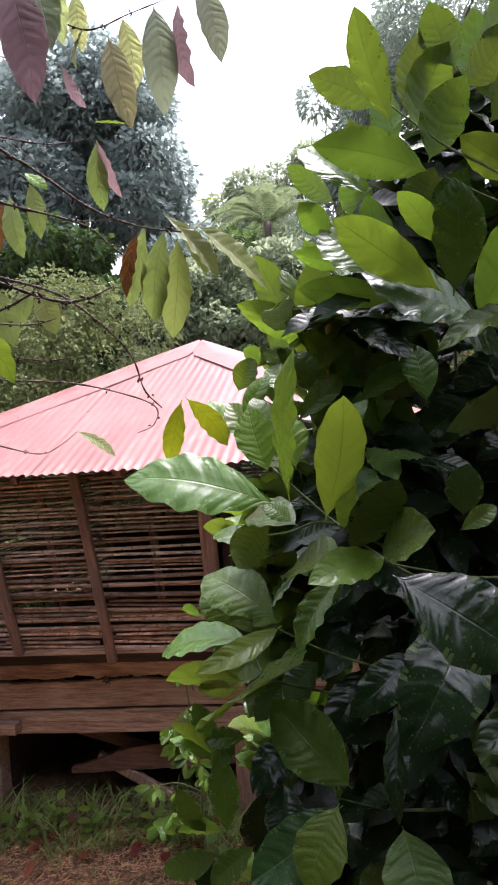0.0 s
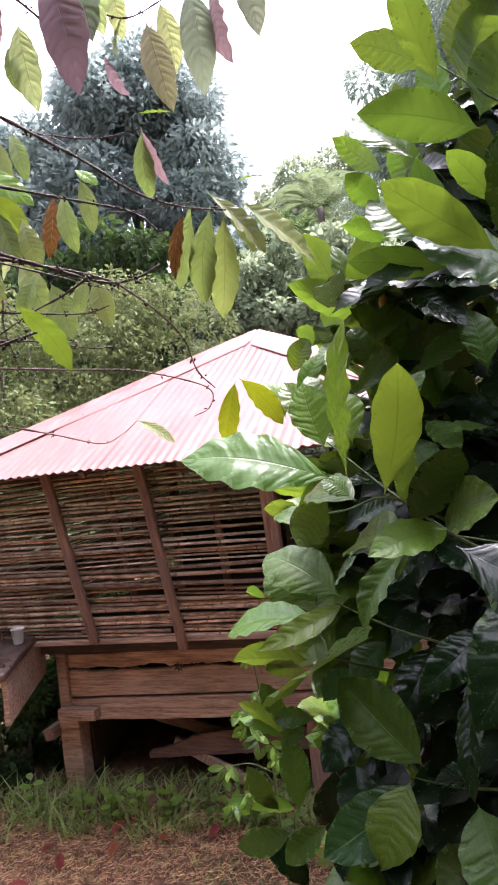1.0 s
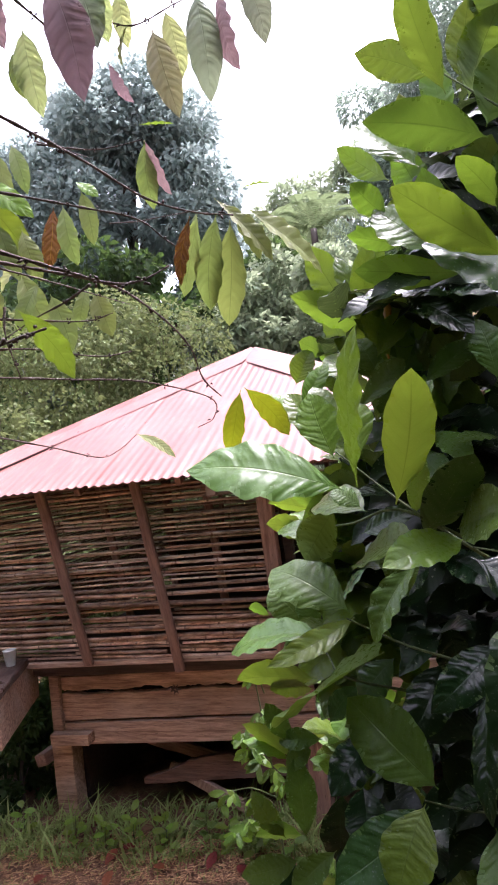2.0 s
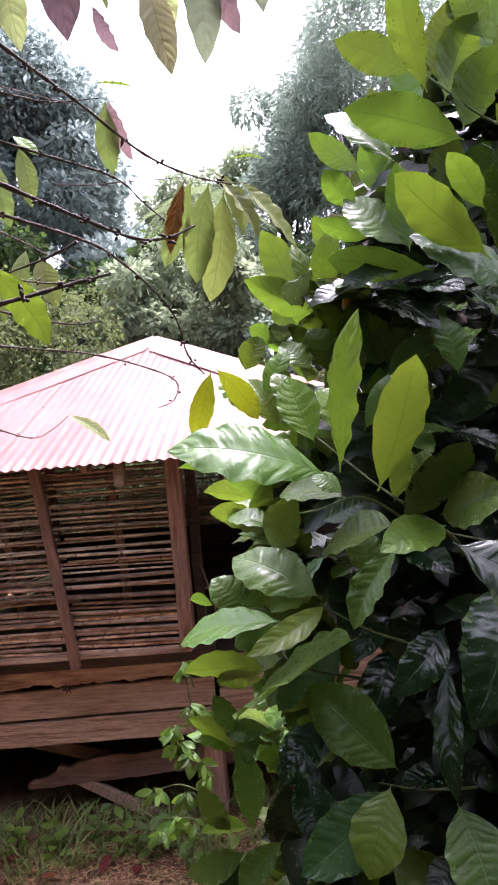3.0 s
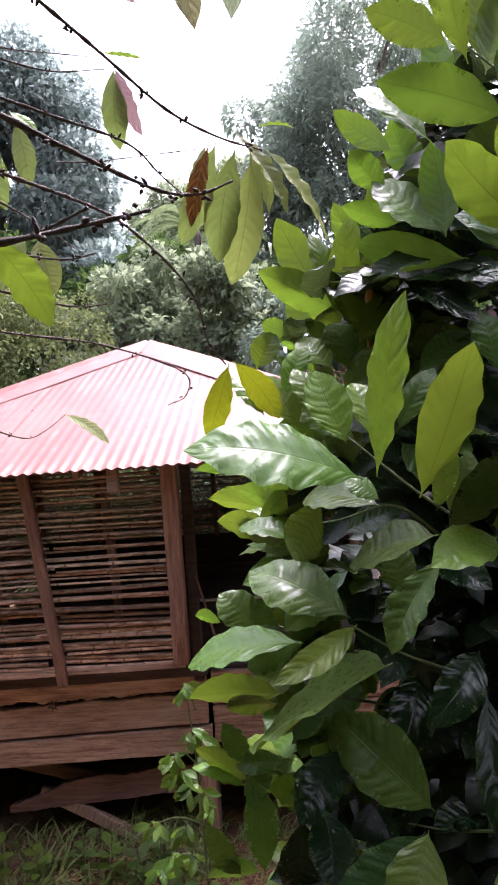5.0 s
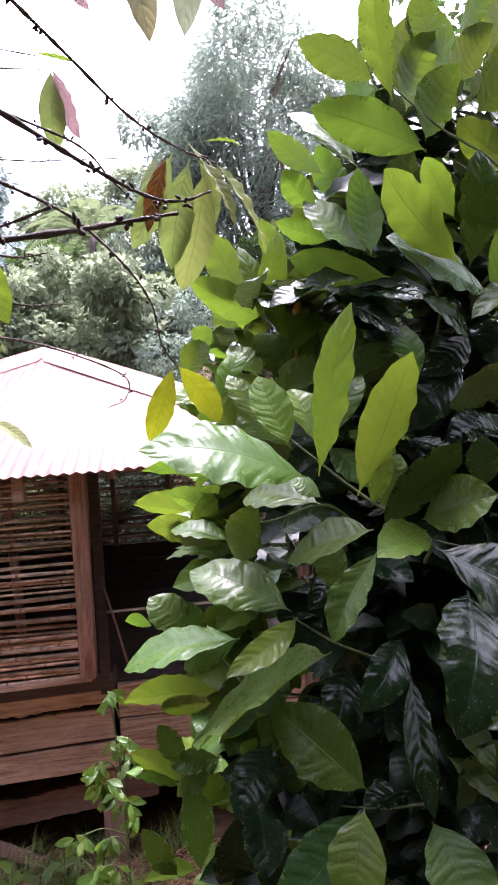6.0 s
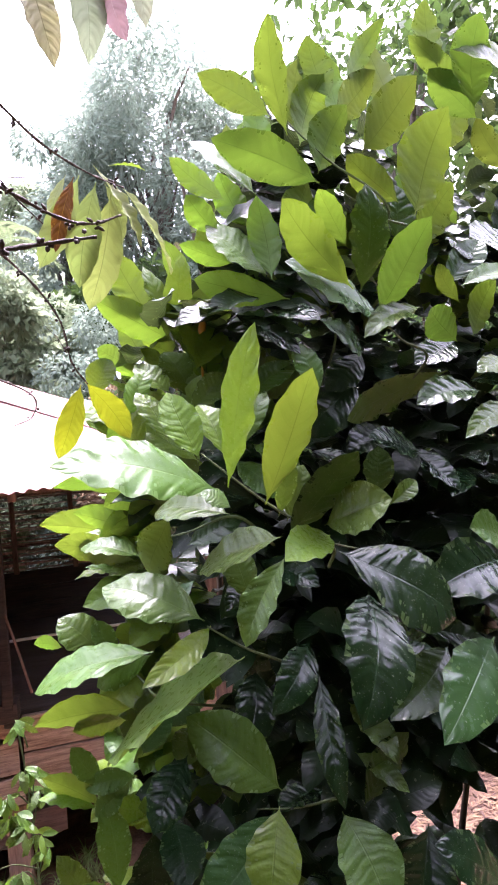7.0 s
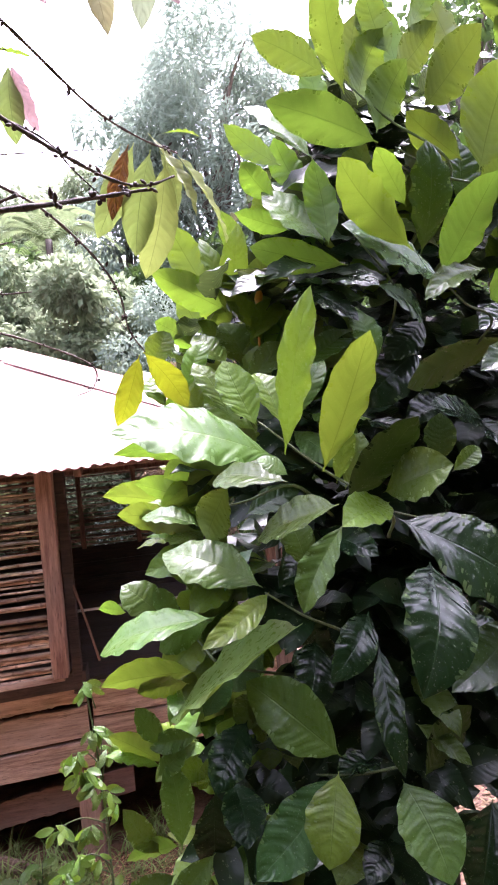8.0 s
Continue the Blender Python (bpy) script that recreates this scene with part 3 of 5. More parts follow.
def board(name, x0, x1, z0, z1, y, thick, seed, tilt=2.0, torn=(0.0, 0.0), mat=None, label="", taper=0.0):
    """A sawn board on the front; torn: how ragged its lower and upper edges are."""
    n, r = 110, random.Random(seed)
    vs, fs = [], []
    for i in range(n + 1):
        x = x0 + (x1 - x0) * i / n
        dz = math.tan(radians(tilt)) * (x + 1.1)
        lo = z0 + dz + 0.003 * noise.noise(Vector((x * 2, seed, 0))) + torn[0] * (noise.noise(Vector((x * 4, seed, 5))) + 0.5 * noise.noise(Vector((x * 17, seed, 8))) + 0.35 * noise.noise(Vector((x * 45, seed, 3))))
        hi = z1 + dz + 0.003 * noise.noise(Vector((x * 2, seed, 9))) + torn[1] * (noise.noise(Vector((x * 4, 40, 5))) + 0.5 * noise.noise(Vector((x * 17, 40, 8))))
        hi -= (z1 - z0) * 0.75 * max(0.0, 1 - (x - x0) / taper) if taper else 0.0
        f = y + 0.004 * noise.noise(Vector((x * 3, seed, 2)))
        c = 0.006
        vs += [(x, f + thick, lo), (x, f + c, lo), (x, f, lo + c), (x, f, hi - c), (x, f + c, hi), (x, f + thick, hi)]
    for i in range(n):
        for k in range(6):
            a, b = i * 6 + k, i * 6 + (k + 1) % 6
            fs.append((a, a + 6, b + 6, b))
    fs += [tuple(range(6)), tuple(reversed(range(n * 6, n * 6 + 6)))]
    me = to_mesh(name, [(v[0], v[1], v[2] - GROUND) for v in vs], fs, mat or BOARD, smooth=False)
    return part(name, me, hut, None, label)


board("board", -2.21, 0.03, 0.162, 0.285, 0.29, 0.05, 1, torn=(0.034, 0))
board("board", -2.21, 0.03, -0.085, 0.136, 0.285, 0.05, 2, torn=(0.0, 0.022))
board("board", -2.21, 0.05, -0.29, -0.105, 0.275, 0.06, 3, torn=(0.004, 0.006))
# sill coloured near-black for the shadow it sits in
board("sill_beam", -2.70, 0.06, 0.315, 0.44, 0.17, 0.2, 4, 1.0, mat=DARK_AND_SHADE_WOOD)
board("sill_rail", -2.66, -0.06, 0.44, 0.485, -0.01, 0.05, 5, 1.0)
board("board", 0.06, 1.95, -0.22, 0.05, 0.36, 0.05, 6, 0.0)
board("board", 0.06, 1.95, 0.06, 0.30, 0.365, 0.05, 7, 0.0)
# floor and back boards coloured near-black for the dim interior
board("floor_board", -2.6, 1.95, 0.28, 0.33, 0.42, 3.5, 8, 0.0, mat=DARK_AND_SHADE_WOOD)
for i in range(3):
    board("back_board", -2.6, 1.55, 0.33 + 0.2 * i, 0.525 + 0.2 * i, 3.88, 0.04, 20 + i, 0.0, mat=DARK_AND_SHADE_WOOD)
# skirt and back boards added down to the ground, to block light beneath the floor
strut("side_board", (-2.18, 2.25, -1.0), (-2.18, 2.25, 0.3), 0.05, 3.5, DARK_AND_SHADE_WOOD, seed=31)
strut("side_board", (1.9, 2.2, -1.0), (1.9, 2.2, 0.3), 0.05, 3.7, DARK_AND_SHADE_WOOD, seed=32)
strut("back_board", (-0.2, 3.95, -1.0), (-0.2, 3.95, 0.3), 4.2, 0.05, DARK_AND_SHADE_WOOD, seed=33)
strut("foot_post", (-2.245, 0.36, -1.0), (-2.245, 0.36, -0.33), 0.20, 0.16, BOARD, seed=34)
strut("foot_post", (-0.02, 0.40, -1.0), (-0.02, 0.40, -0.28), 0.15, 0.15, seed=35)
for x, y in ((-2.2, 3.7), (0, 3.7), (1.8, 3.7), (1.8, 0.5), (-1.1, 2.2)):
    strut("foot_post", (x, y, -1.0), (x, y, -0.28), 0.16, 0.16, seed=36)
board("stub_board", -2.27, -1.91, -0.285, -0.195, 0.17, 0.11, 37, 0.0)
strut("beam_end", (-2.41, 0.20, -0.43), (-2.34, 0.75, -0.41), 0.10, 0.12, seed=38)
board("loose_plank", -1.58, 0.30, -0.69, -0.50, 0.45, 0.06, 39, 5.0, torn=(0.02, 0.03), mat=OLD, taper=0.55)
strut("brace", (-1.35, 0.52, -0.60), (-0.32, 0.35, -1.0), 0.085, 0.05, BOARD, seed=40)
strut("brace", (-2.0, 0.9, -0.45), (-0.9, 0.9, -0.75), 0.12, 0.05, seed=41)
# bench on the flank
bench = part("bench", None, hut, at(-2.342, -0.474, 0.47, 0, 0, 22), "dark wet plank bench")
part("bench_top", box_mesh("bench_top", (0.46, 0.92, 0.06), BENCH, (5, 1, 1), 0.012, 0.01, 3), bench)
part("side_panel", box_mesh("side_panel", (0.04, 1.12, 0.34), BOARD, (4, 1, 1), 0.008, 0.006, 5), bench, pose(0.19, 0.18, -0.205))
part("side_panel", box_mesh("side_panel", (0.04, 0.80, 0.34), BENCH, (4, 1, 1), 0.008, 0.006, 6), bench, pose(-0.19, 0.02, -0.205))
strut("upright", (-2.24, 0.27, -0.3), (-2.24, 0.27, 0.3), 0.10, 0.05, BOARD, seed=42)
# split knot in the front board
vs, fs = [(0, 0.012, 0)], []
for k in range(14):
    w = 2 * math.pi * k / 14
    q = (0.05, 0.02)[k % 2] * (1.6 if k in (0, 7) else 1)
    vs.append((q * math.cos(w), 0, q * math.sin(w)))
    fs.append((0, 1 + (k + 1) % 14, 1 + k))
part("knot", to_mesh("knot", vs, fs, DARK_AND_SHADE_WOOD), hut, at(-1.118, 0.276, 0.139), "dark split knot")
# rail and stick of the open porch
for name, p, q, r in (("porch_rail", (0.03, 0.28, 0.85), (1.4, 0.28, 0.83), 0.012), ("leaning_stick", (-0.01, 0.08, 1.25), (0.17, 0.10, 0.53), 0.009)):
    vs, fs = tube(smooth_line([p, tuple((u + v) / 2 + 0.006 for u, v in zip(p, q)), q], 4), [r] * 9, 6)
    part(name, to_mesh(name, [(v[0], v[1], v[2] - GROUND) for v in vs], fs, STICK if name == "porch_rail" else BEAM), hut)


# ---- cup on the bench ----
def cup(place):
    vs, fs, n = [], [], 20
    prof = [(0.0, 0.004), (0.036, 0.0), (0.038, 0.004), (0.051, 0.118), (0.054, 0.12), (0.054, 0.126), (0.050, 0.126), (0.048, 0.118), (0.034, 0.008), (0.0, 0.008)]
    for r, z in prof:
        for k in range(n):
            w = 2 * math.pi * k / n
            vs.append((r * math.cos(w), r * math.sin(w), z))
    for i in range(len(prof) - 1):
        for k in range(n):
            a, b = i * n + k, i * n + (k + 1) % n
            fs.append((a, b, b + n, a + n))
    ob = new("cup", to_mesh("cup", vs, fs, WHITE))
    ob.matrix_basis = place
    return tagged(ob, "white plastic cup standing on the bench", "cup")


cup(HUT @ pose(-2.335, -0.155, 0.502))


# ---- trees and shrubs behind ----
def crown_mesh(name, blobs, count, size, mat, seed, slim=0.45, droop=0.3, shell=0.55):
    """Many small leaves spread through clumps; each leaf a folded blade of its own."""
    g = np.random.default_rng(seed)
    b = np.array(blobs, dtype=float)
    share = b[:, 3] * b[:, 4] * b[:, 5]
    which = g.choice(len(b), count, p=share / share.sum())
    d = g.normal(size=(count, 3))
    d /= np.linalg.norm(d, axis=1)[:, None]
    rad = shell + (1.08 - shell) * g.random(count) ** 0.6
    c = b[which, :3] + d * b[which, 3:6] * rad[:, None]
    out = d * 0.8 + g.normal(size=(count, 3)) * 0.6 + np.array([0, 0, -droop])
    out /= np.linalg.norm(out, axis=1)[:, None]
    side = np.cross(out, g.normal(size=(count, 3)))
    side /= np.linalg.norm(side, axis=1)[:, None]
    s = size * (0.6 + 0.8 * g.random(count))[:, None]
    nrm = np.cross(out, side)
    p0, p2 = c, c + out * s + np.array([0, 0, -0.12]) * s
    mid = c + out * s * 0.48 + nrm * s * 0.06
    p1, p3 = mid + side * s * slim * 0.5 - nrm * s * 0.1, mid - side * s * slim * 0.5 - nrm * s * 0.1
    vs = np.stack([p0, p1, p2, p3], 1).reshape(-1, 3)
    k = np.arange(count)[:, None] * 4
    fs = np.concatenate([k + [0, 1, 2], k + [0, 2, 3]], 1).reshape(-1, 3)
    me = bpy.data.meshes.new(name)
    me.from_pydata(vs.tolist(), [], fs.tolist())
    me.materials.append(mat)
    return me


def tree(name, x, y, base, tall, wide, leaves, size, mat, seed, label, category="tree", low=0.25, slim=0.45, droop=0.3, clumps=34, lean=0.0, trunk=None):
    """A tapered trunk with limbs, and a crown of clumps of leaves with gaps between them."""
    ob = thing(name, pose(x, y, base), label, category, "trees behind the hut")
    r = random.Random(seed)
    girth = trunk or 0.02 * tall
    top = Vector((lean * tall, 0, tall * 0.8))
    spine = smooth_line([(0, 0, -0.3), (lean * tall * 0.2 + 0.1 * girth, 0, tall * 0.3), (lean * tall * 0.6, 0.1, tall * 0.55), tuple(top)], 5)
    vs, fs = tube(spine, [girth * (1.2 - 0.95 * i / (len(spine) - 1)) for i in range(len(spine))], 9)
    blobs = []
    for i in range(clumps):
        u = low + (1 - low) * (i + r.random()) / clumps
        prof = math.sin(math.pi * (0.14 + 0.77 * (u - low) / (1 - low))) ** 0.6
        ang, rr = r.uniform(0, 2 * math.pi), wide * prof * r.uniform(0.35, 0.95)
        s = wide * r.uniform(0.20, 0.36)
        c = Vector((lean * tall * u + rr * math.cos(ang), rr * math.sin(ang), tall * u))
        blobs.append((c.x, c.y, c.z, s, s, s * r.uniform(0.6, 0.9)))
        if i % 3 == 0:
            root = spine[min(len(spine) - 1, int(len(spine) * max(0.3, u - 0.2)))]
            v2, f2 = tube(smooth_line([root, (root + c) / 2 + Vector((0, 0, 0.08 * tall)), c], 3), [girth * k for k in (0.4, 0.33, 0.27, 0.2, 0.15, 0.1, 0.06)], 5)
            part("limb", to_mesh("limb", v2, f2, TRUNK), ob)
    part("trunk", to_mesh("trunk", vs, fs, TRUNK), ob)
    part("crown", crown_mesh("crown", blobs, leaves, size, mat, seed, slim, droop), ob)
    return ob


# placed by bearing from the yard: degrees to the right of straight ahead, distance
def bearing(deg, far):
    return far * math.sin(radians(deg)), far * math.cos(radians(deg))


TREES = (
    ("tree", -15, 24, 16.8, 4.9, 120000, 0.26, FOLIAGE_BLUE_HAZED, "tall dense dark blue-green broadleaf tree", 0.1, 0.5, 70),
    ("tree", -27, 25, 15.5, 4.2, 90000, 0.26, FOLIAGE_BLUE_HAZED, "broad dark tree with dense crown", 0.1, 0.5, 60),
    ("bamboo_clump", 17.5, 23, 19.0, 3.9, 46000, 0.34, FOLIAGE_BAMBOO_HAZED, "tall feathery grey-green bamboo clump", 0.05, 0.24, 90),
    ("bamboo_clump", 9, 25, 16.6, 2.4, 22000, 0.34, FOLIAGE_BAMBOO_HAZED, "slender feathery bamboo clump", 0.05, 0.24, 60),
    ("bamboo_clump", 27, 24, 17.5, 4.0, 26000, 0.34, FOLIAGE_BAMBOO_HAZED, "tall feathery bamboo clump", 0.05, 0.24, 70),
    ("tree", 0, 28, 14.6, 2.7, 30000, 0.26, FOLIAGE_PALE_HAZED, "pale green tree with haze in its leaf colour", 0.1, 0.4, 50),
    ("tree", 4.5, 31, 17.0, 2.6, 26000, 0.28, FOLIAGE_PALE_HAZED, "pale green tree far behind with haze in its leaf colour", 0.1, 0.4, 50),
    ("tree", 40, 14, 13.5, 4.6, 7000, 0.30, FOLIAGE_DARK, "tall tree with sparse dark leaves", 0.35, 0.5, 50),
    ("tree", 55, 15, 13.0, 4.4, 7000, 0.30, FOLIAGE_DARK, "tall tree with sparse dark leaves", 0.3, 0.5, 50),
)
for i, (name, deg, far, tall, wide, leaves, size, mat, label, low, slim, clumps) in enumerate(TREES):
    x, y = bearing(deg, far)
    tree(name, x, y, height(x, y) - 0.1, tall - height(x, y) + GROUND, wide, leaves, size, mat, 50 + i, label, "bamboo" if "bamboo" in name else "tree", low, slim, clumps=clumps)
SHRUBS = (
    (-36, 11, 5.6, 2.3, FOLIAGE_SHRUB), (-28, 12, 5.9, 2.2, FOLIAGE_SHRUB), (-20, 12.5, 6.2, 2.0, FOLIAGE_SHRUB), (-13, 13, 6.4, 2.0, FOLIAGE_SHRUB),
    (-7, 14, 6.9, 1.7, FOLIAGE_PALE_HAZED), (-2, 15, 7.6, 1.8, FOLIAGE_PALE_HAZED), (1.4, 13.6, 7.2, 1.6, FOLIAGE_PALE_HAZED), (4, 14.5, 7.0, 1.8, FOLIAGE_PALE_HAZED), (9, 13.5, 6.6, 1.7, FOLIAGE_BAMBOO_HAZED), (13.5, 12.0, 4.9, 1.5, FOLIAGE_BROWN), (17, 13.5, 5.6, 1.8, FOLIAGE_SHRUB),
    (21, 11, 5.0, 2.2, FOLIAGE_DARK), (30, 10, 4.6, 2.2, FOLIAGE_DARK), (39, 9, 4.6, 2.2, FOLIAGE_DARK), (48, 9, 4.8, 2.2, FOLIAGE_DARK), (-45, 9, 4.8, 2.2, FOLIAGE_SHRUB),
)
for i, (deg, far, tall, wide, mat) in enumerate(SHRUBS):
    x, y = bearing(deg, far)
    tree("shrub", x, y, height(x, y) - 0.1, tall, wide, 21000, 0.1 if mat is not FOLIAGE_PALE_HAZED else 0.17, mat, 80 + i, "leafy green shrub on the slope behind the hut", "shrub", -0.02, 0.5, clumps=44, trunk=0.05)
for i in range(9):
    x, y = bearing(-34 + 8.5 * i, 20)
    tree("thicket_tree", x, y, height(x, y) - 0.1, 8.6 + (i * 37 % 5) * 0.3, 2.3, 9000, 0.3, FOLIAGE_DARK, 120 + i, "dark shaded tree of the thicket", "tree", -0.02, 0.5, clumps=44)
for i, (x, y, tall, wide) in enumerate(((-3.7, 5.6, 1.5, 0.55), (-4.3, 6.3, 1.9, 0.7), (-3.5, 7.5, 1.7, 0.8), (-5.2, 5.4, 1.6, 0.8), (-3.05, 5.55, 0.95, 0.4), (-3.15, 6.2, 1.1, 0.5), (-2.75, 5.85, 0.8, 0.35), (-3.5, 5.1, 0.7, 0.35), (-2.6, 6.6, 0.8, 0.4), (-1.6, 6.3, 0.45, 0.3), (3.4, 7.0, 1.2, 0.9))):
    tree("low_shrub", x, y, height(x, y) - 0.05, tall, wide, 2600, 0.075, FOLIAGE_DARK, 140 + i, "low dark green undergrowth beside the hut", "shrub", -0.02, 0.5, clumps=20, trunk=0.02)
# unseen trees added round the yard and behind the path, to block low sky
for i in range(10):
    x, y = bearing(100 + 18 * i, 6.2)
    tree("thicket_tree", x, y, height(x, y) - 0.1, 6.6 + (i * 29 % 5) * 0.3, 1.8, 6000, 0.34, FOLIAGE_DARK, 190 + i, "unseen dark tree added beside the path to block sky light", "tree", -0.02, 0.5, clumps=40)
for i in range(13):
    x, y = bearing(66 + 19 * i, 11)
    tree("thicket_tree", x, y, height(x, y) - 0.1, 5.2 + (i * 29 % 5) * 0.4, 2.4, 6000, 0.42, FOLIAGE_DARK, 160 + i, "dark shaded tree of the thicket", "tree", -0.02, 0.5, clumps=40)

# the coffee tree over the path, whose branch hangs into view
# its unseen crown is added to screen the sky overhead
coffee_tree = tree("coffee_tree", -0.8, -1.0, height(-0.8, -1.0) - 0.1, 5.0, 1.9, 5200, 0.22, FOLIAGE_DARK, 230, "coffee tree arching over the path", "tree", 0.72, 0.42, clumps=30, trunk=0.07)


def tree_fern(x, y, base, tall):
    """A slender trunk with arching fronds, each with two rows of leaflets."""
    ob = thing("tree_fern", pose(x, y, base), "tree fern with arching green fronds", "tree")
    vs, fs = tube([(0, 0, -0.2), (0.05, 0, tall * 0.5), (0, 0, tall)], [0.13, 0.1, 0.09], 8)
    part("trunk", to_mesh("trunk", vs, fs, DARK_AND_SHADE_WOOD), ob)
    vs, fs = [], []
    for i in range(34):
        y0 = 0.12 + 1.75 * i / 33
        c = Vector((0, y0, 0.55 * math.sin(1.45 * y0) - 0.16 * y0 * y0))
        w = 0.42 * math.sin(math.pi * (0.12 + 0.86 * i / 33)) ** 0.8
        for sign in (-1, 1):
            k = len(vs)
            vs += [c, c + Vector((sign * w * 0.5, 0.06, 0.01)), c + Vector((sign * w, 0.10, -0.07)), c + Vector((sign * w * 0.5, 0.0, 0.0))]
            fs.append((k, k + 1, k + 2, k + 3))
    me = to_mesh("frond", vs, fs, FERN, smooth=False)
    for i in range(15):
        part("frond", me, ob, pose(0, 0, tall, (i * 31) % 22 - 8, 0, i * 24 + (i * 17) % 9))


fx, fy = bearing(1.7, 17)
tree_fern(fx, fy, height(fx, fy) - 0.1, 8.2 - height(fx, fy))


# ---- coffee bush ----
bush = thing("coffee_bush", pose(0.95, 2.35, height(0.95, 2.35)), "coffee bush with large glossy dark green leaves", "bush")
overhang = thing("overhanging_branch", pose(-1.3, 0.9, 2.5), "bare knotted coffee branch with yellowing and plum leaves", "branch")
# leaves of the coffee bush: stalk end, tip, width to length, facing, age
leaf(bush, (0.112, 1.480, 1.794), (-0.266, 1.470, 1.883), 0.44, SLANT, "mid")
leaf(bush, (0.124, 1.530, 1.789), (-0.247, 1.600, 1.839), 0.22, BACK, "young")
leaf(bush, (0.146, 1.500, 1.797), (0.175, 1.320, 2.154), 0.26, SIDE, "young")
leaf(bush, (0.231, 1.480, 1.746), (0.273, 1.260, 2.039), 0.31, BACK, "young")
leaf(bush, (0.099, 1.550, 1.873), (0.054, 1.620, 2.052), 0.55, SLANT, "young")
leaf(bush, (0.172, 1.570, 1.876), (0.151, 1.660, 2.021), 0.56, SLANT, "young")
leaf(bush, (0.274, 1.500, 1.713), (0.296, 1.450, 1.877), 0.33, VIEWER, "mid")
leaf(bush, (0.321, 1.550, 1.692), (0.393, 1.560, 1.834), 0.51, VIEWER, "mid")
leaf(bush, (0.164, 1.550, 1.730), (0.043, 1.790, 1.746), 0.50, SLANT, "mid")
leaf(bush, (0.149, 1.500, 1.746), (0.080, 1.520, 1.793), 0.74, SLANT, "mid")
leaf(bush, (0.273, 1.500, 1.661), (0.145, 1.750, 1.578), 0.59, SLANT, "mid")
leaf(bush, (0.283, 1.480, 1.660), (0.381, 1.280, 1.849), 0.38, BACK, "mature")
leaf(bush, (0.354, 1.420, 1.681), (0.450, 1.270, 1.734), 0.74, VIEWER, "mid")
leaf(bush, (0.367, 1.420, 1.656), (0.167, 1.280, 1.634), 0.40, SLANT, "young")
leaf(bush, (0.373, 1.400, 1.618), (0.645, 1.330, 1.419), 0.67, SLANT, "mature")
leaf(bush, (0.607, 1.640, 1.451), (0.362, 1.360, 1.209), 0.46, VIEWER, "mature")
leaf(bush, (1.003, 1.580, 1.253), (0.556, 1.320, 1.137), 0.33, VIEWER, "deep")
leaf(bush, (0.923, 1.700, 1.218), (0.577, 1.560, 1.114), 0.39, SLANT, "deep")
leaf(bush, (0.580, 1.500, 1.731), (0.598, 1.500, 1.863), 0.74, VIEWER, "deep")
leaf(bush, (0.539, 1.400, 1.711), (0.629, 1.400, 1.763), 0.49, VIEWER, "mid")
leaf(bush, (0.970, 1.450, 1.561), (0.788, 1.400, 1.619), 0.62, VIEWER, "mid")
leaf(bush, (0.094, 1.620, 1.468), (-0.119, 1.800, 1.566), 0.53, SLANT, "mid")
leaf(bush, (0.005, 1.800, 1.371), (-0.296, 1.970, 1.285), 0.50, SKYWARD, "mid")
leaf(bush, (0.014, 1.860, 1.350), (-0.131, 1.950, 1.269), 0.44, VIEWER, "mid")
leaf(bush, (0.103, 1.600, 1.457), (-0.119, 1.450, 1.393), 0.22, VIEWER, "young")
leaf(bush, (0.163, 1.550, 1.378), (-0.103, 1.900, 1.102), 0.74, SKYWARD, "mid")
leaf(bush, (0.268, 1.470, 1.617), (0.142, 1.480, 1.420), 0.42, SIDE, "mid")
leaf(bush, (-0.032, 1.950, 1.189), (-0.300, 2.020, 1.180), 0.45, BACK, "young")
leaf(bush, (-0.046, 1.980, 1.147), (-0.195, 2.040, 1.133), 0.62, BACK, "young")
leaf(bush, (0.264, 1.630, 0.994), (0.059, 1.740, 1.202), 0.54, SLANT, "mid")
leaf(bush, (0.221, 1.560, 0.997), (0.122, 1.450, 0.847), 0.64, SLANT, "young")
leaf(bush, (0.234, 1.620, 0.957), (-0.025, 1.540, 0.815), 0.49, SLANT, "deep")
leaf(bush, (0.373, 1.520, 0.954), (0.382, 1.360, 0.784), 0.74, SLANT, "mid")
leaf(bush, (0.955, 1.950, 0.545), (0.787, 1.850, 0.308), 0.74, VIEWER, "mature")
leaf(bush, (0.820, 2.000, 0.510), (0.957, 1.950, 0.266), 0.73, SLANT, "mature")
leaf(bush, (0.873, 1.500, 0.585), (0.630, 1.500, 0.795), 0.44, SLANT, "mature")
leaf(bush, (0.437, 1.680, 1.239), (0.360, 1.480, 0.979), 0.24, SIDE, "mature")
leaf(bush, (-0.123, 1.950, 0.695), (-0.133, 1.980, 0.939), 0.42, VIEWER, "mid")
leaf(bush, (-0.186, 1.950, 0.703), (-0.278, 1.950, 0.854), 0.39, VIEWER, "mid")
leaf(bush, (-0.135, 2.000, 0.982), (-0.210, 2.000, 1.106), 0.49, VIEWER, "mid")
leaf(bush, (-0.036, 1.980, 0.986), (-0.180, 2.000, 0.980), 0.47, VIEWER, "mid")
leaf(bush, (-0.144, 2.000, 0.929), (-0.294, 2.000, 1.044), 0.45, BACK, "young")
leaf(bush, (-0.150, 2.000, 0.917), (-0.306, 2.040, 0.973), 0.40, SKYWARD, "young")
leaf(bush, (-0.167, 1.980, 0.902), (-0.077, 1.980, 0.957), 0.66, VIEWER, "mid")
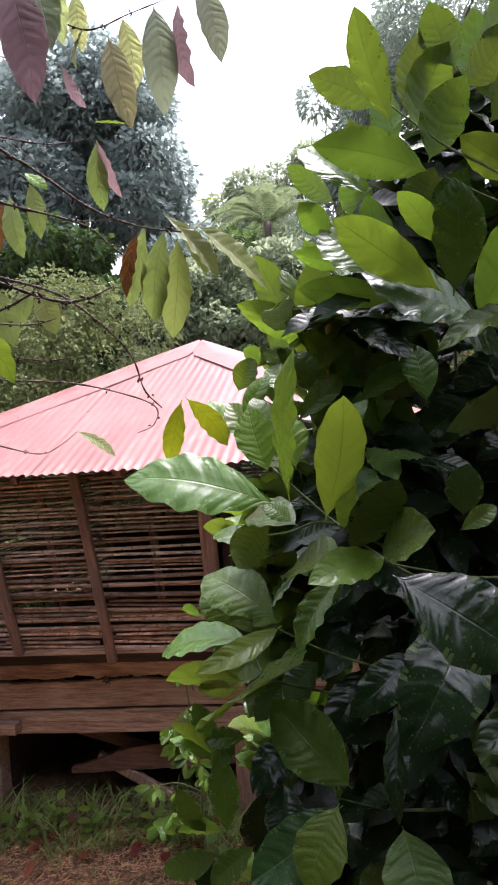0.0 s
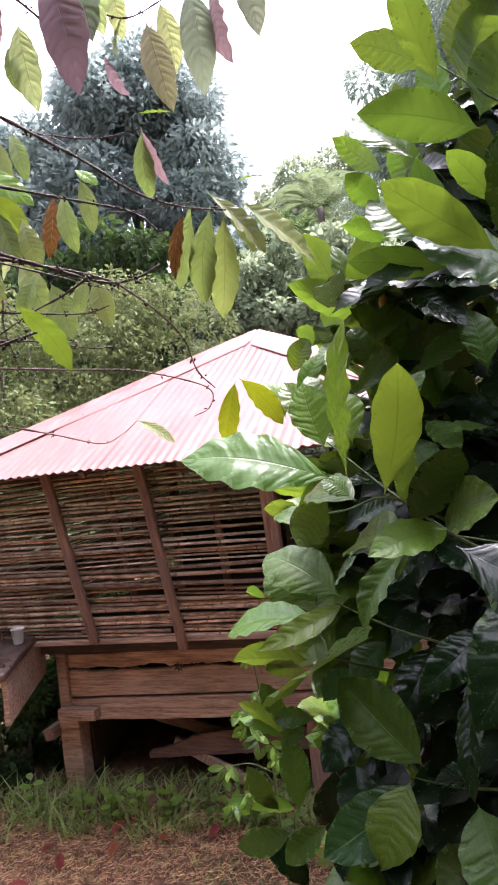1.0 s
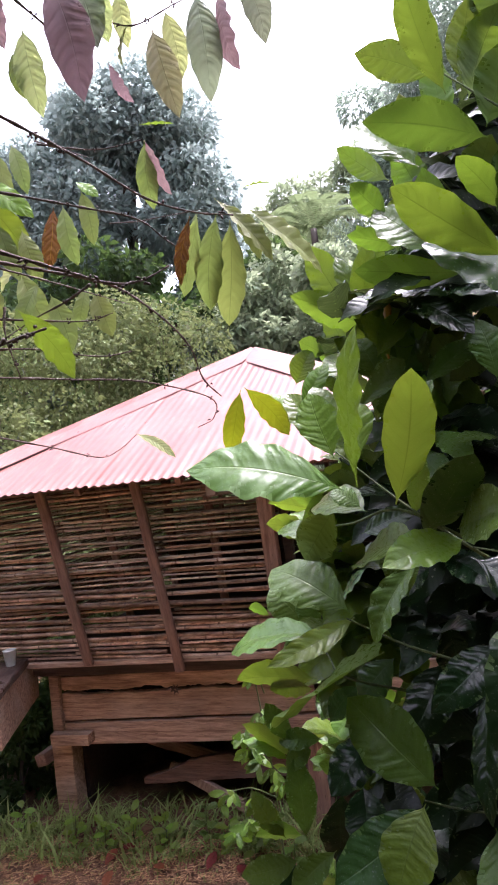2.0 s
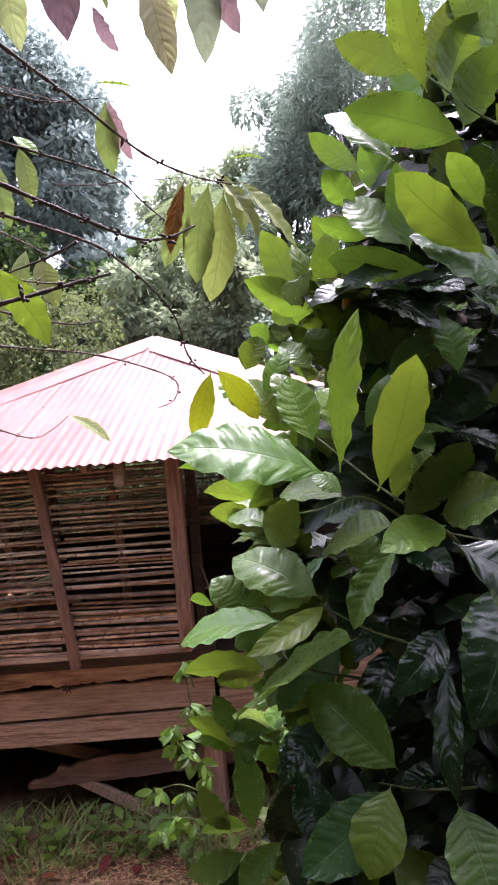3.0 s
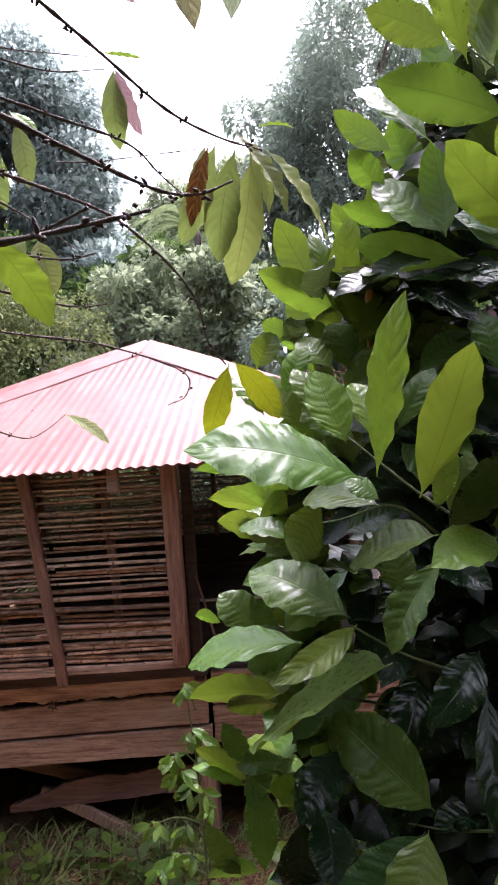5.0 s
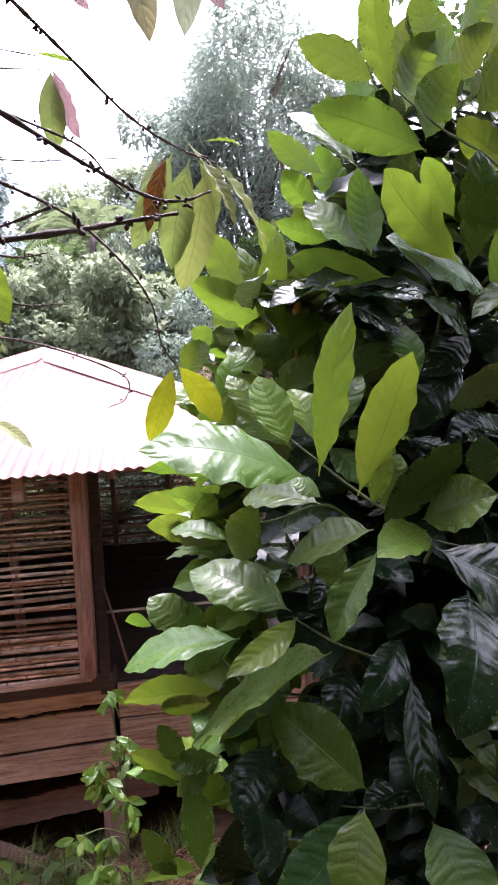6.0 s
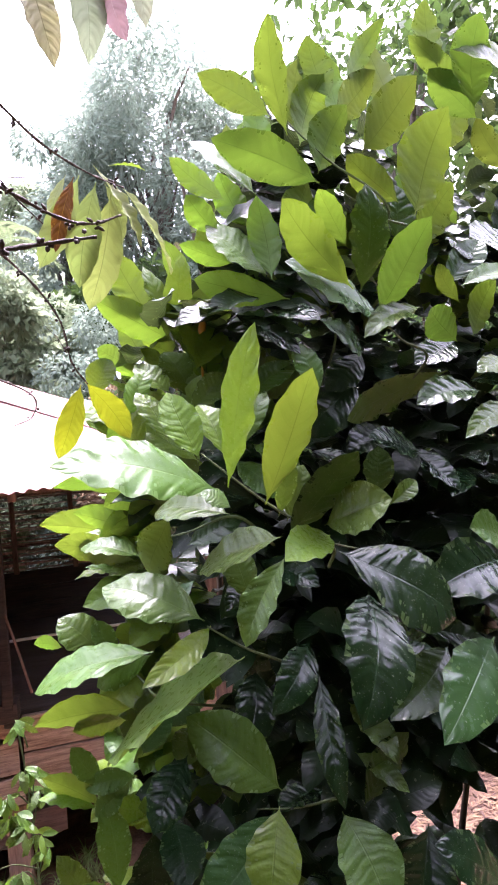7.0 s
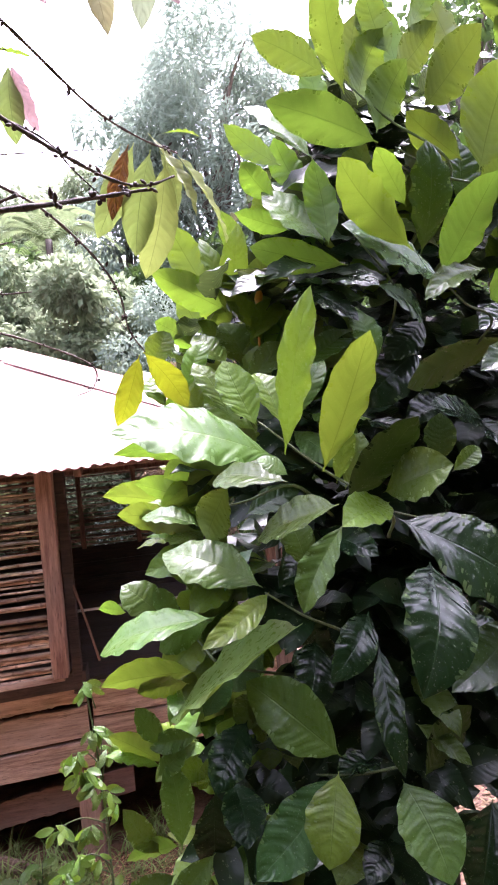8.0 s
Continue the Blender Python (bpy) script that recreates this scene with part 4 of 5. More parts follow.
leaf(bush, (-0.063, 2.200, 1.294), (-0.183, 2.270, 1.418), 0.74, VIEWER, "mid")
leaf(bush, (-0.184, 2.200, 1.341), (-0.266, 2.250, 1.358), 0.63, BACK, "young")
leaf(bush, (-0.019, 2.200, 1.270), (-0.072, 2.250, 1.397), 0.66, SKYWARD, "mid")
leaf(bush, (0.108, 2.300, 1.642), (-0.183, 2.600, 1.714), 0.31, BACK, "young")
leaf(bush, (0.088, 2.250, 1.671), (-0.085, 2.400, 1.752), 0.52, BACK, "young")
leaf(bush, (0.052, 2.100, 1.585), (-0.170, 2.300, 1.655), 0.41, BACK, "young")
leaf(bush, (0.041, 2.000, 1.609), (-0.109, 2.150, 1.646), 0.56, SKYWARD, "mid")
leaf(bush, (0.087, 1.800, 1.731), (-0.012, 1.720, 1.597), 0.72, BACK, "mid")
leaf(bush, (0.124, 2.100, 1.788), (-0.016, 2.200, 1.767), 0.63, BACK, "young")
leaf(bush, (0.212, 2.000, 1.759), (0.076, 2.100, 1.800), 0.59, BACK, "mid")
leaf(bush, (0.229, 2.050, 1.798), (0.051, 2.150, 1.735), 0.48, BACK, "young")
leaf(bush, (0.288, 2.200, 2.320), (0.021, 2.240, 2.483), 0.40, BACK, "young")
leaf(bush, (0.223, 2.200, 2.377), (0.100, 2.250, 2.663), 0.39, BACK, "young")
leaf(bush, (0.270, 2.150, 2.304), (0.308, 2.100, 2.597), 0.29, VIEWER, "young")
leaf(bush, (0.260, 2.180, 2.316), (0.198, 2.200, 2.587), 0.28, SLANT, "mid")
leaf(bush, (0.334, 2.100, 2.208), (0.386, 2.100, 2.500), 0.48, BACK, "mid")
leaf(bush, (0.356, 2.200, 2.320), (0.509, 2.200, 2.507), 0.46, BACK, "young")
leaf(bush, (0.301, 2.100, 2.087), (0.233, 2.170, 2.277), 0.74, VIEWER, "mid")
leaf(bush, (0.302, 2.300, 2.153), (0.118, 2.420, 2.259), 0.61, SLANT, "deep")
leaf(bush, (0.279, 2.250, 2.204), (0.179, 2.350, 2.284), 0.71, SLANT, "deep")
leaf(bush, (0.691, 1.950, 2.294), (0.393, 1.980, 2.311), 0.52, SLANT, "deep")
leaf(bush, (0.545, 1.800, 2.359), (0.225, 1.790, 2.408), 0.33, BACK, "young")
leaf(bush, (0.461, 1.750, 2.403), (0.450, 1.770, 2.673), 0.42, BACK, "young")
leaf(bush, (0.479, 1.800, 2.430), (0.309, 1.860, 2.606), 0.74, SLANT, "mid")
leaf(bush, (0.347, 1.850, 2.572), (0.250, 1.850, 2.693), 0.56, BACK, "young")
leaf(bush, (0.381, 1.840, 2.480), (0.223, 1.880, 2.547), 0.43, BACK, "young")
leaf(bush, (0.574, 1.500, 2.298), (0.289, 1.340, 2.452), 0.36, BACK, "young")
leaf(bush, (0.582, 1.520, 2.425), (0.464, 1.450, 2.545), 0.40, BACK, "young")
leaf(bush, (0.597, 1.500, 2.288), (0.594, 1.420, 2.556), 0.46, VIEWER, "deep")
leaf(bush, (0.648, 1.500, 2.228), (0.772, 1.380, 2.467), 0.46, BACK, "young")
leaf(bush, (0.670, 1.520, 2.226), (0.370, 1.500, 2.364), 0.65, SLANT, "deep")
leaf(bush, (0.798, 1.500, 2.250), (0.519, 1.400, 2.137), 0.27, SLANT, "mid")
leaf(bush, (0.819, 1.500, 2.524), (0.950, 1.450, 2.844), 0.56, BACK, "young")
leaf(bush, (0.922, 1.600, 2.483), (1.035, 1.550, 2.666), 0.74, BACK, "mid")
leaf(bush, (0.604, 1.650, 2.670), (0.290, 1.710, 2.800), 0.41, BACK, "mid")
leaf(bush, (0.357, 1.800, 2.662), (0.226, 1.900, 2.834), 0.35, BACK, "young")
leaf(bush, (0.438, 1.750, 2.665), (0.257, 1.800, 2.834), 0.61, SLANT, "mid")
leaf(bush, (0.489, 1.700, 2.888), (0.303, 1.790, 3.050), 0.38, BACK, "mid")
leaf(bush, (0.511, 1.650, 2.805), (0.401, 1.500, 3.047), 0.35, BACK, "mid")
leaf(bush, (0.576, 1.720, 2.871), (0.625, 1.720, 3.111), 0.37, BACK, "mid")
leaf(bush, (0.715, 1.700, 2.977), (0.651, 1.700, 3.178), 0.55, BACK, "mid")
leaf(bush, (0.782, 1.700, 3.052), (0.969, 1.700, 3.305), 0.27, BACK, "mid")
leaf(bush, (0.581, 1.700, 2.808), (0.700, 1.700, 3.060), 0.45, BACK, "young")
leaf(bush, (0.729, 1.700, 2.922), (0.905, 1.700, 3.108), 0.51, BACK, "mid")
leaf(bush, (0.773, 1.650, 2.787), (0.984, 1.600, 3.039), 0.49, BACK, "mid")
leaf(bush, (0.602, 1.650, 2.697), (0.714, 1.620, 2.914), 0.59, BACK, "mid")
leaf(bush, (0.852, 1.600, 2.609), (0.676, 1.600, 2.740), 0.47, BACK, "young")
leaf(bush, (1.180, 1.700, 3.168), (1.159, 1.700, 3.416), 0.52, BACK, "mid")
leaf(bush, (1.337, 1.700, 3.002), (1.135, 1.700, 3.154), 0.46, BACK, "mid")
leaf(bush, (1.274, 1.650, 2.997), (1.308, 1.600, 3.326), 0.53, BACK, "mid")
leaf(bush, (1.536, 1.600, 3.095), (1.199, 1.650, 3.203), 0.74, VIEWER, "mid")
leaf(bush, (1.289, 1.700, 3.084), (1.062, 1.700, 3.261), 0.28, BACK, "mid")
leaf(bush, (1.415, 1.650, 2.794), (1.275, 1.650, 2.970), 0.51, BACK, "mid")
leaf(bush, (1.334, 1.700, 2.563), (1.540, 1.700, 2.790), 0.40, SLANT, "mature")
leaf(bush, (0.971, 1.550, 2.159), (0.835, 1.500, 2.246), 0.64, BACK, "young")
leaf(bush, (1.085, 1.600, 2.188), (1.218, 1.600, 2.386), 0.45, BACK, "young")
leaf(bush, (1.028, 1.580, 2.292), (0.931, 1.550, 2.402), 0.37, BACK, "young")
leaf(bush, (1.064, 1.600, 2.354), (1.315, 1.600, 2.413), 0.35, SLANT, "mid")
leaf(bush, (1.268, 1.500, 2.440), (0.972, 1.450, 2.449), 0.74, SLANT, "deep")
leaf(bush, (1.089, 1.600, 2.012), (0.787, 1.550, 1.973), 0.37, SLANT, "deep")
leaf(bush, (1.101, 1.500, 1.960), (0.813, 1.400, 1.859), 0.27, SLANT, "mid")
leaf(bush, (1.145, 1.500, 2.078), (0.935, 1.450, 2.046), 0.39, SLANT, "mid")
leaf(bush, (0.837, 1.900, 2.107), (0.585, 1.950, 1.912), 0.54, SLANT, "mature")
leaf(bush, (1.056, 1.700, 2.098), (0.587, 1.620, 1.948), 0.24, BACK, "deep")
leaf(bush, (1.101, 1.700, 2.197), (0.882, 1.650, 2.111), 0.47, SLANT, "mature")
leaf(bush, (0.732, 1.600, 1.326), (1.017, 1.600, 1.211), 0.34, SLANT, "mature")
leaf(bush, (1.164, 1.660, 1.459), (0.770, 1.560, 1.433), 0.46, VIEWER, "mature")
leaf(bush, (0.001, 2.300, 2.161), (0.072, 2.300, 2.288), 0.74, SLANT, "young")
leaf(bush, (0.060, 2.000, 2.022), (-0.068, 2.100, 2.077), 0.74, SLANT, "young")
leaf(bush, (0.226, 1.900, 1.878), (0.029, 2.000, 2.018), 0.39, SLANT, "young")
leaf(bush, (0.124, 2.250, 2.252), (0.031, 2.300, 2.321), 0.66, BACK, "young")
leaf(bush, (0.392, 1.850, 2.058), (0.593, 1.900, 2.171), 0.43, SLANT, "mid")
leaf(bush, (0.869, 1.900, 2.206), (0.701, 1.900, 2.072), 0.57, SLANT, "mature")
leaf(bush, (0.976, 1.900, 1.919), (0.753, 1.900, 1.857), 0.55, SLANT, "mature")
leaf(bush, (0.649, 1.850, 2.160), (0.476, 1.900, 2.063), 0.52, BACK, "deep")
leaf(bush, (0.160, 1.850, 1.537), (0.069, 1.900, 1.415), 0.74, SKYWARD, "deep")
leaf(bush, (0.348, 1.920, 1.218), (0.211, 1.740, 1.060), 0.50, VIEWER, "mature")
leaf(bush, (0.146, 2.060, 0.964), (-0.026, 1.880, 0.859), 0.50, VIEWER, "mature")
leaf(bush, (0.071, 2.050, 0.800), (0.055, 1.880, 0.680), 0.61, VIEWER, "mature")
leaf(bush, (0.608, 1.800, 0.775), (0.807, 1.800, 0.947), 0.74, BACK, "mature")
leaf(bush, (0.200, 1.900, 2.014), (0.358, 1.950, 2.158), 0.41, VIEWER, "mid")
leaf(bush, (0.060, 1.900, 1.929), (-0.021, 2.000, 2.099), 0.47, SLANT, "young")
leaf(bush, (0.123, 1.850, 1.937), (0.064, 1.950, 2.105), 0.48, SLANT, "young")
leaf(bush, (0.270, 1.700, 1.897), (0.402, 1.750, 2.059), 0.33, VIEWER, "mid")
leaf(bush, (0.574, 1.750, 2.035), (0.545, 1.800, 2.224), 0.57, SLANT, "mid")
leaf(bush, (0.448, 1.850, 2.730), (0.436, 1.900, 2.970), 0.43, BACK, "mid")
leaf(bush, (0.536, 1.850, 2.795), (0.532, 1.900, 3.091), 0.34, BACK, "mid")
leaf(bush, (0.479, 1.900, 2.623), (0.411, 1.950, 2.831), 0.47, BACK, "young")
leaf(bush, (0.589, 1.800, 2.591), (0.661, 1.800, 2.747), 0.72, BACK, "mid")
leaf(bush, (0.665, 1.800, 2.521), (0.757, 1.800, 2.737), 0.55, BACK, "deep")
leaf(bush, (0.988, 1.800, 2.902), (1.045, 1.800, 3.136), 0.60, BACK, "mid")
leaf(bush, (0.849, 1.800, 2.924), (0.832, 1.850, 3.253), 0.37, BACK, "mid")
leaf(bush, (1.055, 1.800, 3.034), (0.987, 1.850, 3.346), 0.41, BACK, "mid")
leaf(bush, (1.246, 1.800, 2.935), (1.424, 1.800, 3.201), 0.50, BACK, "mid")
leaf(bush, (0.947, 1.750, 2.538), (0.953, 1.750, 2.753), 0.65, SLANT, "deep")
leaf(bush, (1.148, 1.750, 2.409), (1.333, 1.750, 2.582), 0.48, SLANT, "deep")
leaf(bush, (0.637, 1.800, 2.297), (0.833, 1.850, 2.195), 0.74, SLANT, "deep")
leaf(bush, (0.326, 2.200, 2.238), (0.197, 2.300, 2.344), 0.48, BACK, "young")
leaf(bush, (0.210, 2.300, 2.261), (0.145, 2.350, 2.441), 0.46, BACK, "young")
leaf(bush, (0.351, 2.200, 2.486), (0.287, 2.200, 2.690), 0.42, BACK, "young")
leaf(bush, (0.387, 2.100, 2.557), (0.450, 2.100, 2.744), 0.44, VIEWER, "young")
leaf(bush, (0.497, 2.100, 2.377), (0.632, 2.100, 2.568), 0.49, BACK, "mid")
leaf(bush, (0.161, 1.900, 1.632), (0.332, 1.850, 1.697), 0.52, SLANT, "deep")
leaf(bush, (0.257, 1.700, 1.475), (0.228, 1.750, 1.632), 0.62, VIEWER, "mid")
leaf(bush, (0.493, 1.820, 1.296), (0.272, 1.660, 1.176), 0.43, VIEWER, "mature")
leaf(bush, (0.240, 1.900, 0.846), (0.208, 1.900, 1.054), 0.59, VIEWER, "deep")
leaf(bush, (-0.010, 2.000, 1.028), (0.089, 2.000, 1.137), 0.58, VIEWER, "deep")
leaf(bush, (-0.151, 1.930, 0.646), (-0.331, 1.900, 0.622), 0.44, VIEWER, "mid")
leaf(bush, (-0.031, 1.930, 0.669), (-0.179, 1.900, 0.564), 0.47, VIEWER, "mid")
leaf(bush, (-0.130, 1.950, 0.708), (-0.283, 1.950, 0.711), 0.74, BACK, "young")
leaf(bush, (0.005, 2.000, 0.811), (-0.025, 2.000, 0.582), 0.55, VIEWER, "mature")
leaf(bush, (0.031, 1.950, 2.029), (0.124, 2.000, 2.183), 0.43, SLANT, "young")
leaf(bush, (-0.023, 2.000, 1.978), (-0.096, 2.100, 2.118), 0.50, SLANT, "young")
leaf(bush, (0.281, 2.000, 2.179), (0.417, 2.050, 2.323), 0.48, SLANT, "young")
leaf(bush, (0.204, 2.050, 2.116), (0.127, 2.150, 2.232), 0.67, SLANT, "young")
leaf(bush, (0.408, 2.100, 1.293), (0.446, 2.100, 1.100), 0.70, VIEWER, "mature")
leaf(bush, (0.444, 2.100, 1.268), (0.460, 2.100, 1.081), 0.74, VIEWER, "mature")
leaf(bush, (0.225, 2.050, 1.204), (0.096, 2.050, 1.070), 0.60, SLANT, "deep")
leaf(bush, (-0.270, 2.000, 0.617), (-0.125, 2.000, 0.426), 0.40, SLANT, "mature")
# leaves of the overhanging branch
leaf(overhang, (-0.115, 1.450, 2.503), (-0.163, 1.500, 2.278), 0.3, VIEWER, "yellowing")
leaf(overhang, (-0.084, 1.450, 2.480), (-0.131, 1.570, 2.249), 0.32, VIEWER, "yellowing")
leaf(overhang, (-0.157, 1.420, 2.500), (-0.238, 1.550, 2.337), 0.32, VIEWER, "yellowing")
leaf(overhang, (-0.117, 1.450, 2.541), (0.004, 1.550, 2.397), 0.36, SLANT, "yellowing")
leaf(overhang, (-0.044, 1.500, 2.525), (0.132, 1.720, 2.394), 0.34, VIEWER, "yellowing")
leaf(overhang, (-0.173, 1.400, 2.485), (-0.219, 1.430, 2.331), 0.24, VIEWER, "rusty")
leaf(overhang, (-0.083, 1.500, 2.527), (-0.030, 1.600, 2.421), 0.4, VIEWER, "yellowing")
leaf(overhang, (-0.387, 1.930, 2.983), (-0.385, 1.960, 2.760), .34, VIEWER, "yellowing")
leaf(overhang, (-0.384, 1.920, 2.977), (-0.318, 1.950, 2.795), .3, SIDE, "plum")
leaf(overhang, (-0.923, 2.435, 3.050), (-0.969, 2.435, 2.784), .28, VIEWER, "rusty")
leaf(overhang, (-0.845, 2.340, 3.010), (-0.806, 2.340, 2.753), .34, VIEWER, "yellowing")
leaf(overhang, (-0.654, 2.067, 2.553), (-0.609, 2.067, 2.385), .5, SLANT, "yellowing")
leaf(overhang, (-0.608, 1.360, 2.312), (-0.498, 1.400, 2.136), .4, BACK, "young")
leaf(overhang, (-1.176, 2.276, 3.108), (-0.977, 2.276, 2.787), .34, BACK, "young")
leaf(overhang, (-1.213, 2.310, 3.179), (-0.956, 2.310, 2.961), .3, SLANT, "young")
leaf(overhang, (-0.478, 1.450, 3.187), (-0.410, 1.430, 2.828), .36, VIEWER, "plum")
leaf(overhang, (-0.444, 1.500, 3.264), (-0.370, 1.460, 2.978), .34, VIEWER, "olive")
leaf(overhang, (-0.373, 1.500, 3.245), (-0.350, 1.500, 3.014), .34, VIEWER, "pale")
leaf(overhang, (-0.226, 1.460, 3.001), (-0.181, 1.460, 2.761), .34, VIEWER, "tan")
leaf(overhang, (-0.359, 1.500, 2.965), (-0.302, 1.500, 2.847), .34, SIDE, "plum")
leaf(overhang, (-0.108, 1.470, 3.077), (-0.100, 1.480, 2.797), .34, VIEWER, "olive")
leaf(overhang, (-0.044, 1.450, 3.069), (-0.014, 1.440, 2.841), .3, SIDE, "plum")
leaf(overhang, (0.001, 1.500, 3.156), (0.054, 1.500, 2.932), .34, VIEWER, "olive")
leaf(overhang, (-0.205, 1.550, 3.112), (-0.178, 1.550, 2.913), .34, VIEWER, "pale")
leaf(overhang, (-0.290, 1.500, 3.066), (-0.321, 1.500, 2.948), .34, SIDE, "yellowing")
leaf(overhang, (-0.540, 1.400, 3.021), (-0.509, 1.400, 2.789), .34, VIEWER, "pale")
leaf(overhang, (-0.573, 1.400, 2.969), (-0.549, 1.400, 2.843), .34, VIEWER, "yellowing")
leaf(overhang, (-1.014, 2.292, 3.263), (-0.965, 2.292, 3.051), .34, SLANT, "yellowing")
leaf(overhang, (-0.765, 2.292, 3.069), (-0.678, 2.292, 2.994), .5, SLANT, "young")
leaf(overhang, (-0.747, 2.292, 3.030), (-0.714, 2.292, 2.804), .34, VIEWER, "yellowing")
leaf(overhang, (-0.884, 2.217, 2.617), (-0.818, 2.217, 2.384), .4, VIEWER, "yellowing")
leaf(overhang, (-1.097, 2.435, 2.806), (-1.000, 2.435, 2.542), .4, SLANT, "yellowing")
leaf(overhang, (-1.103, 2.292, 2.958), (-1.032, 2.292, 2.709), .34, VIEWER, "yellowing")
leaf(overhang, (-1.175, 2.292, 2.781), (-1.128, 2.292, 2.537), .4, VIEWER, "yellowing")
leaf(overhang, (-0.139, 1.720, 2.096), (-0.200, 1.800, 1.914), .34, VIEWER, "gold")
leaf(overhang, (-0.128, 1.720, 2.102), (-0.017, 1.750, 1.953), .42, BACK, "gold")
leaf(overhang, (-0.679, 2.450, 2.064), (-0.530, 2.480, 1.949), .27, SLANT, "pale")
leaf(overhang, (-0.436, 2.086, 3.128), (-0.310, 2.086, 3.110), .3, SKYWARD, "young")
leaf(overhang, (-0.059, 1.550, 2.598), (0.033, 1.550, 2.595), .3, SKYWARD, "young")
leaf(overhang, (-1.141, 2.435, 3.320), (-1.106, 2.435, 3.059), .34, VIEWER, "yellowing")
leaf(overhang, (-0.971, 2.217, 2.883), (-0.912, 2.217, 2.669), .42, SLANT, "yellowing")
leaf(overhang, (-0.960, 2.292, 2.696), (-1.058, 2.292, 2.502), .4, VIEWER, "yellowing")
leaf(overhang, (-0.961, 2.435, 2.635), (-0.952, 2.435, 2.401), .42, VIEWER, "yellowing")
leaf(overhang, (-1.083, 2.143, 2.589), (-1.157, 2.143, 2.381), .42, VIEWER, "young")
leaf(overhang, (-1.089, 2.368, 3.204), (-1.145, 2.368, 2.968), .34, VIEWER, "yellowing")
leaf(overhang, (-1.049, 2.435, 2.873), (-1.187, 2.435, 2.724), .42, SLANT, "pale")
leaf(overhang, (-1.316, 2.435, 2.999), (-1.246, 2.435, 2.682), .34, VIEWER, "yellowing")
leaf(overhang, (-1.313, 2.388, 3.207), (-1.296, 2.388, 2.904), .34, VIEWER, "yellowing")
leaf(overhang, (-1.298, 2.217, 2.829), (-1.306, 2.217, 2.551), .4, SLANT, "yellowing")
leaf(overhang, (-1.313, 2.310, 2.571), (-1.418, 2.310, 2.347), .4, VIEWER, "young")
leaf(overhang, (-1.368, 2.292, 3.105), (-1.422, 2.292, 2.874), .34, VIEWER, "rusty")
leaf(overhang, (-0.729, 1.450, 3.091), (-0.706, 1.450, 2.865), .34, VIEWER, "pale")
leaf(overhang, (-0.645, 1.450, 3.230), (-0.613, 1.450, 3.017), .34, VIEWER, "plum")
leaf(overhang, (-0.317, 1.520, 3.166), (-0.306, 1.520, 3.004), .34, VIEWER, "pale")
leaf(overhang, (-0.448, 1.550, 3.221), (-0.443, 1.500, 3.008), .36, VIEWER, "yellowing")
leaf(overhang, (-0.711, 2.143, 2.603), (-0.753, 2.143, 2.448), .4, SLANT, "yellowing")
leaf(overhang, (-0.170, 1.500, 2.539), (-0.205, 1.550, 2.432), .4, SIDE, "yellowing")
twig(overhang, [(-0.769, 1.963, 3.054), (-0.583, 2.018, 3.030), (-0.417, 2.032, 3.043)], 0.0031)
twig(overhang, [(-0.901, 1.550, 2.213), (-0.620, 1.680, 2.185), (-0.444, 1.780, 2.169), (-0.254, 1.860, 2.104), (-0.248, 1.860, 2.040), (-0.298, 1.840, 2.014)], 0.0031)
twig(overhang, [(-1.042, 1.800, 2.092), (-0.888, 2.100, 2.026), (-0.786, 2.300, 1.979), (-0.728, 2.380, 2.006), (-0.672, 2.450, 2.063)], 0.0031)
twig(overhang, [(-0.595, 1.300, 3.119), (-0.508, 1.400, 3.051), (-0.457, 1.450, 3.027), (-0.392, 1.500, 3.091), (-0.284, 1.500, 3.049), (-0.170, 1.500, 3.083), (-0.041, 1.500, 3.121)], 0.0031)
twig(overhang, [(-0.408, 1.320, 2.332), (-0.487, 1.360, 2.313), (-0.586, 1.400, 2.295), (-0.702, 1.400, 2.240)], 0.0031)
twig(overhang, [(-0.787, 1.400, 2.328), (-0.626, 1.450, 2.309), (-0.491, 1.500, 2.299), (-0.418, 1.500, 2.310)], 0.0031)
twig(overhang, [(-0.659, 1.400, 2.336), (-0.664, 1.400, 2.264), (-0.660, 1.450, 2.166)], 0.0031)
twig(overhang, [(-0.830, 1.450, 2.253), (-0.661, 1.500, 2.249), (-0.491, 1.550, 2.214), (-0.393, 1.550, 2.215)], 0.0031)
twig(overhang, [(-0.690, 1.076, 2.759), (-0.522, 1.162, 2.671), (-0.430, 1.219, 2.620), (-0.359, 1.263, 2.579), (-0.255, 1.307, 2.505), (-0.158, 1.351, 2.474), (-0.069, 1.396, 2.470)], 0.0038)
twig(overhang, [(-0.782, 1.438, 2.685), (-0.582, 1.474, 2.627), (-0.469, 1.498, 2.595), (-0.365, 1.520, 2.566), (-0.315, 1.542, 2.543), (-0.278, 1.564, 2.507), (-0.215, 1.587, 2.456)], 0.0034)
twig(overhang, [(-0.674, 0.889, 2.383), (-0.489, 0.960, 2.317), (-0.385, 1.008, 2.279), (-0.348, 1.025, 2.266), (-0.272, 1.042, 2.237), (-0.217, 1.059, 2.239), (-0.167, 1.076, 2.264)], 0.0038)
twig(overhang, [(-0.812, 1.173, 2.449), (-0.626, 1.254, 2.404), (-0.521, 1.308, 2.381), (-0.467, 1.336, 2.369), (-0.412, 1.364, 2.355), (-0.352, 1.393, 2.329), (-0.268, 1.421, 2.254), (-0.218, 1.450, 2.184), (-0.199, 1.478, 2.107), (-0.163, 1.506, 2.061)], 0.0038)
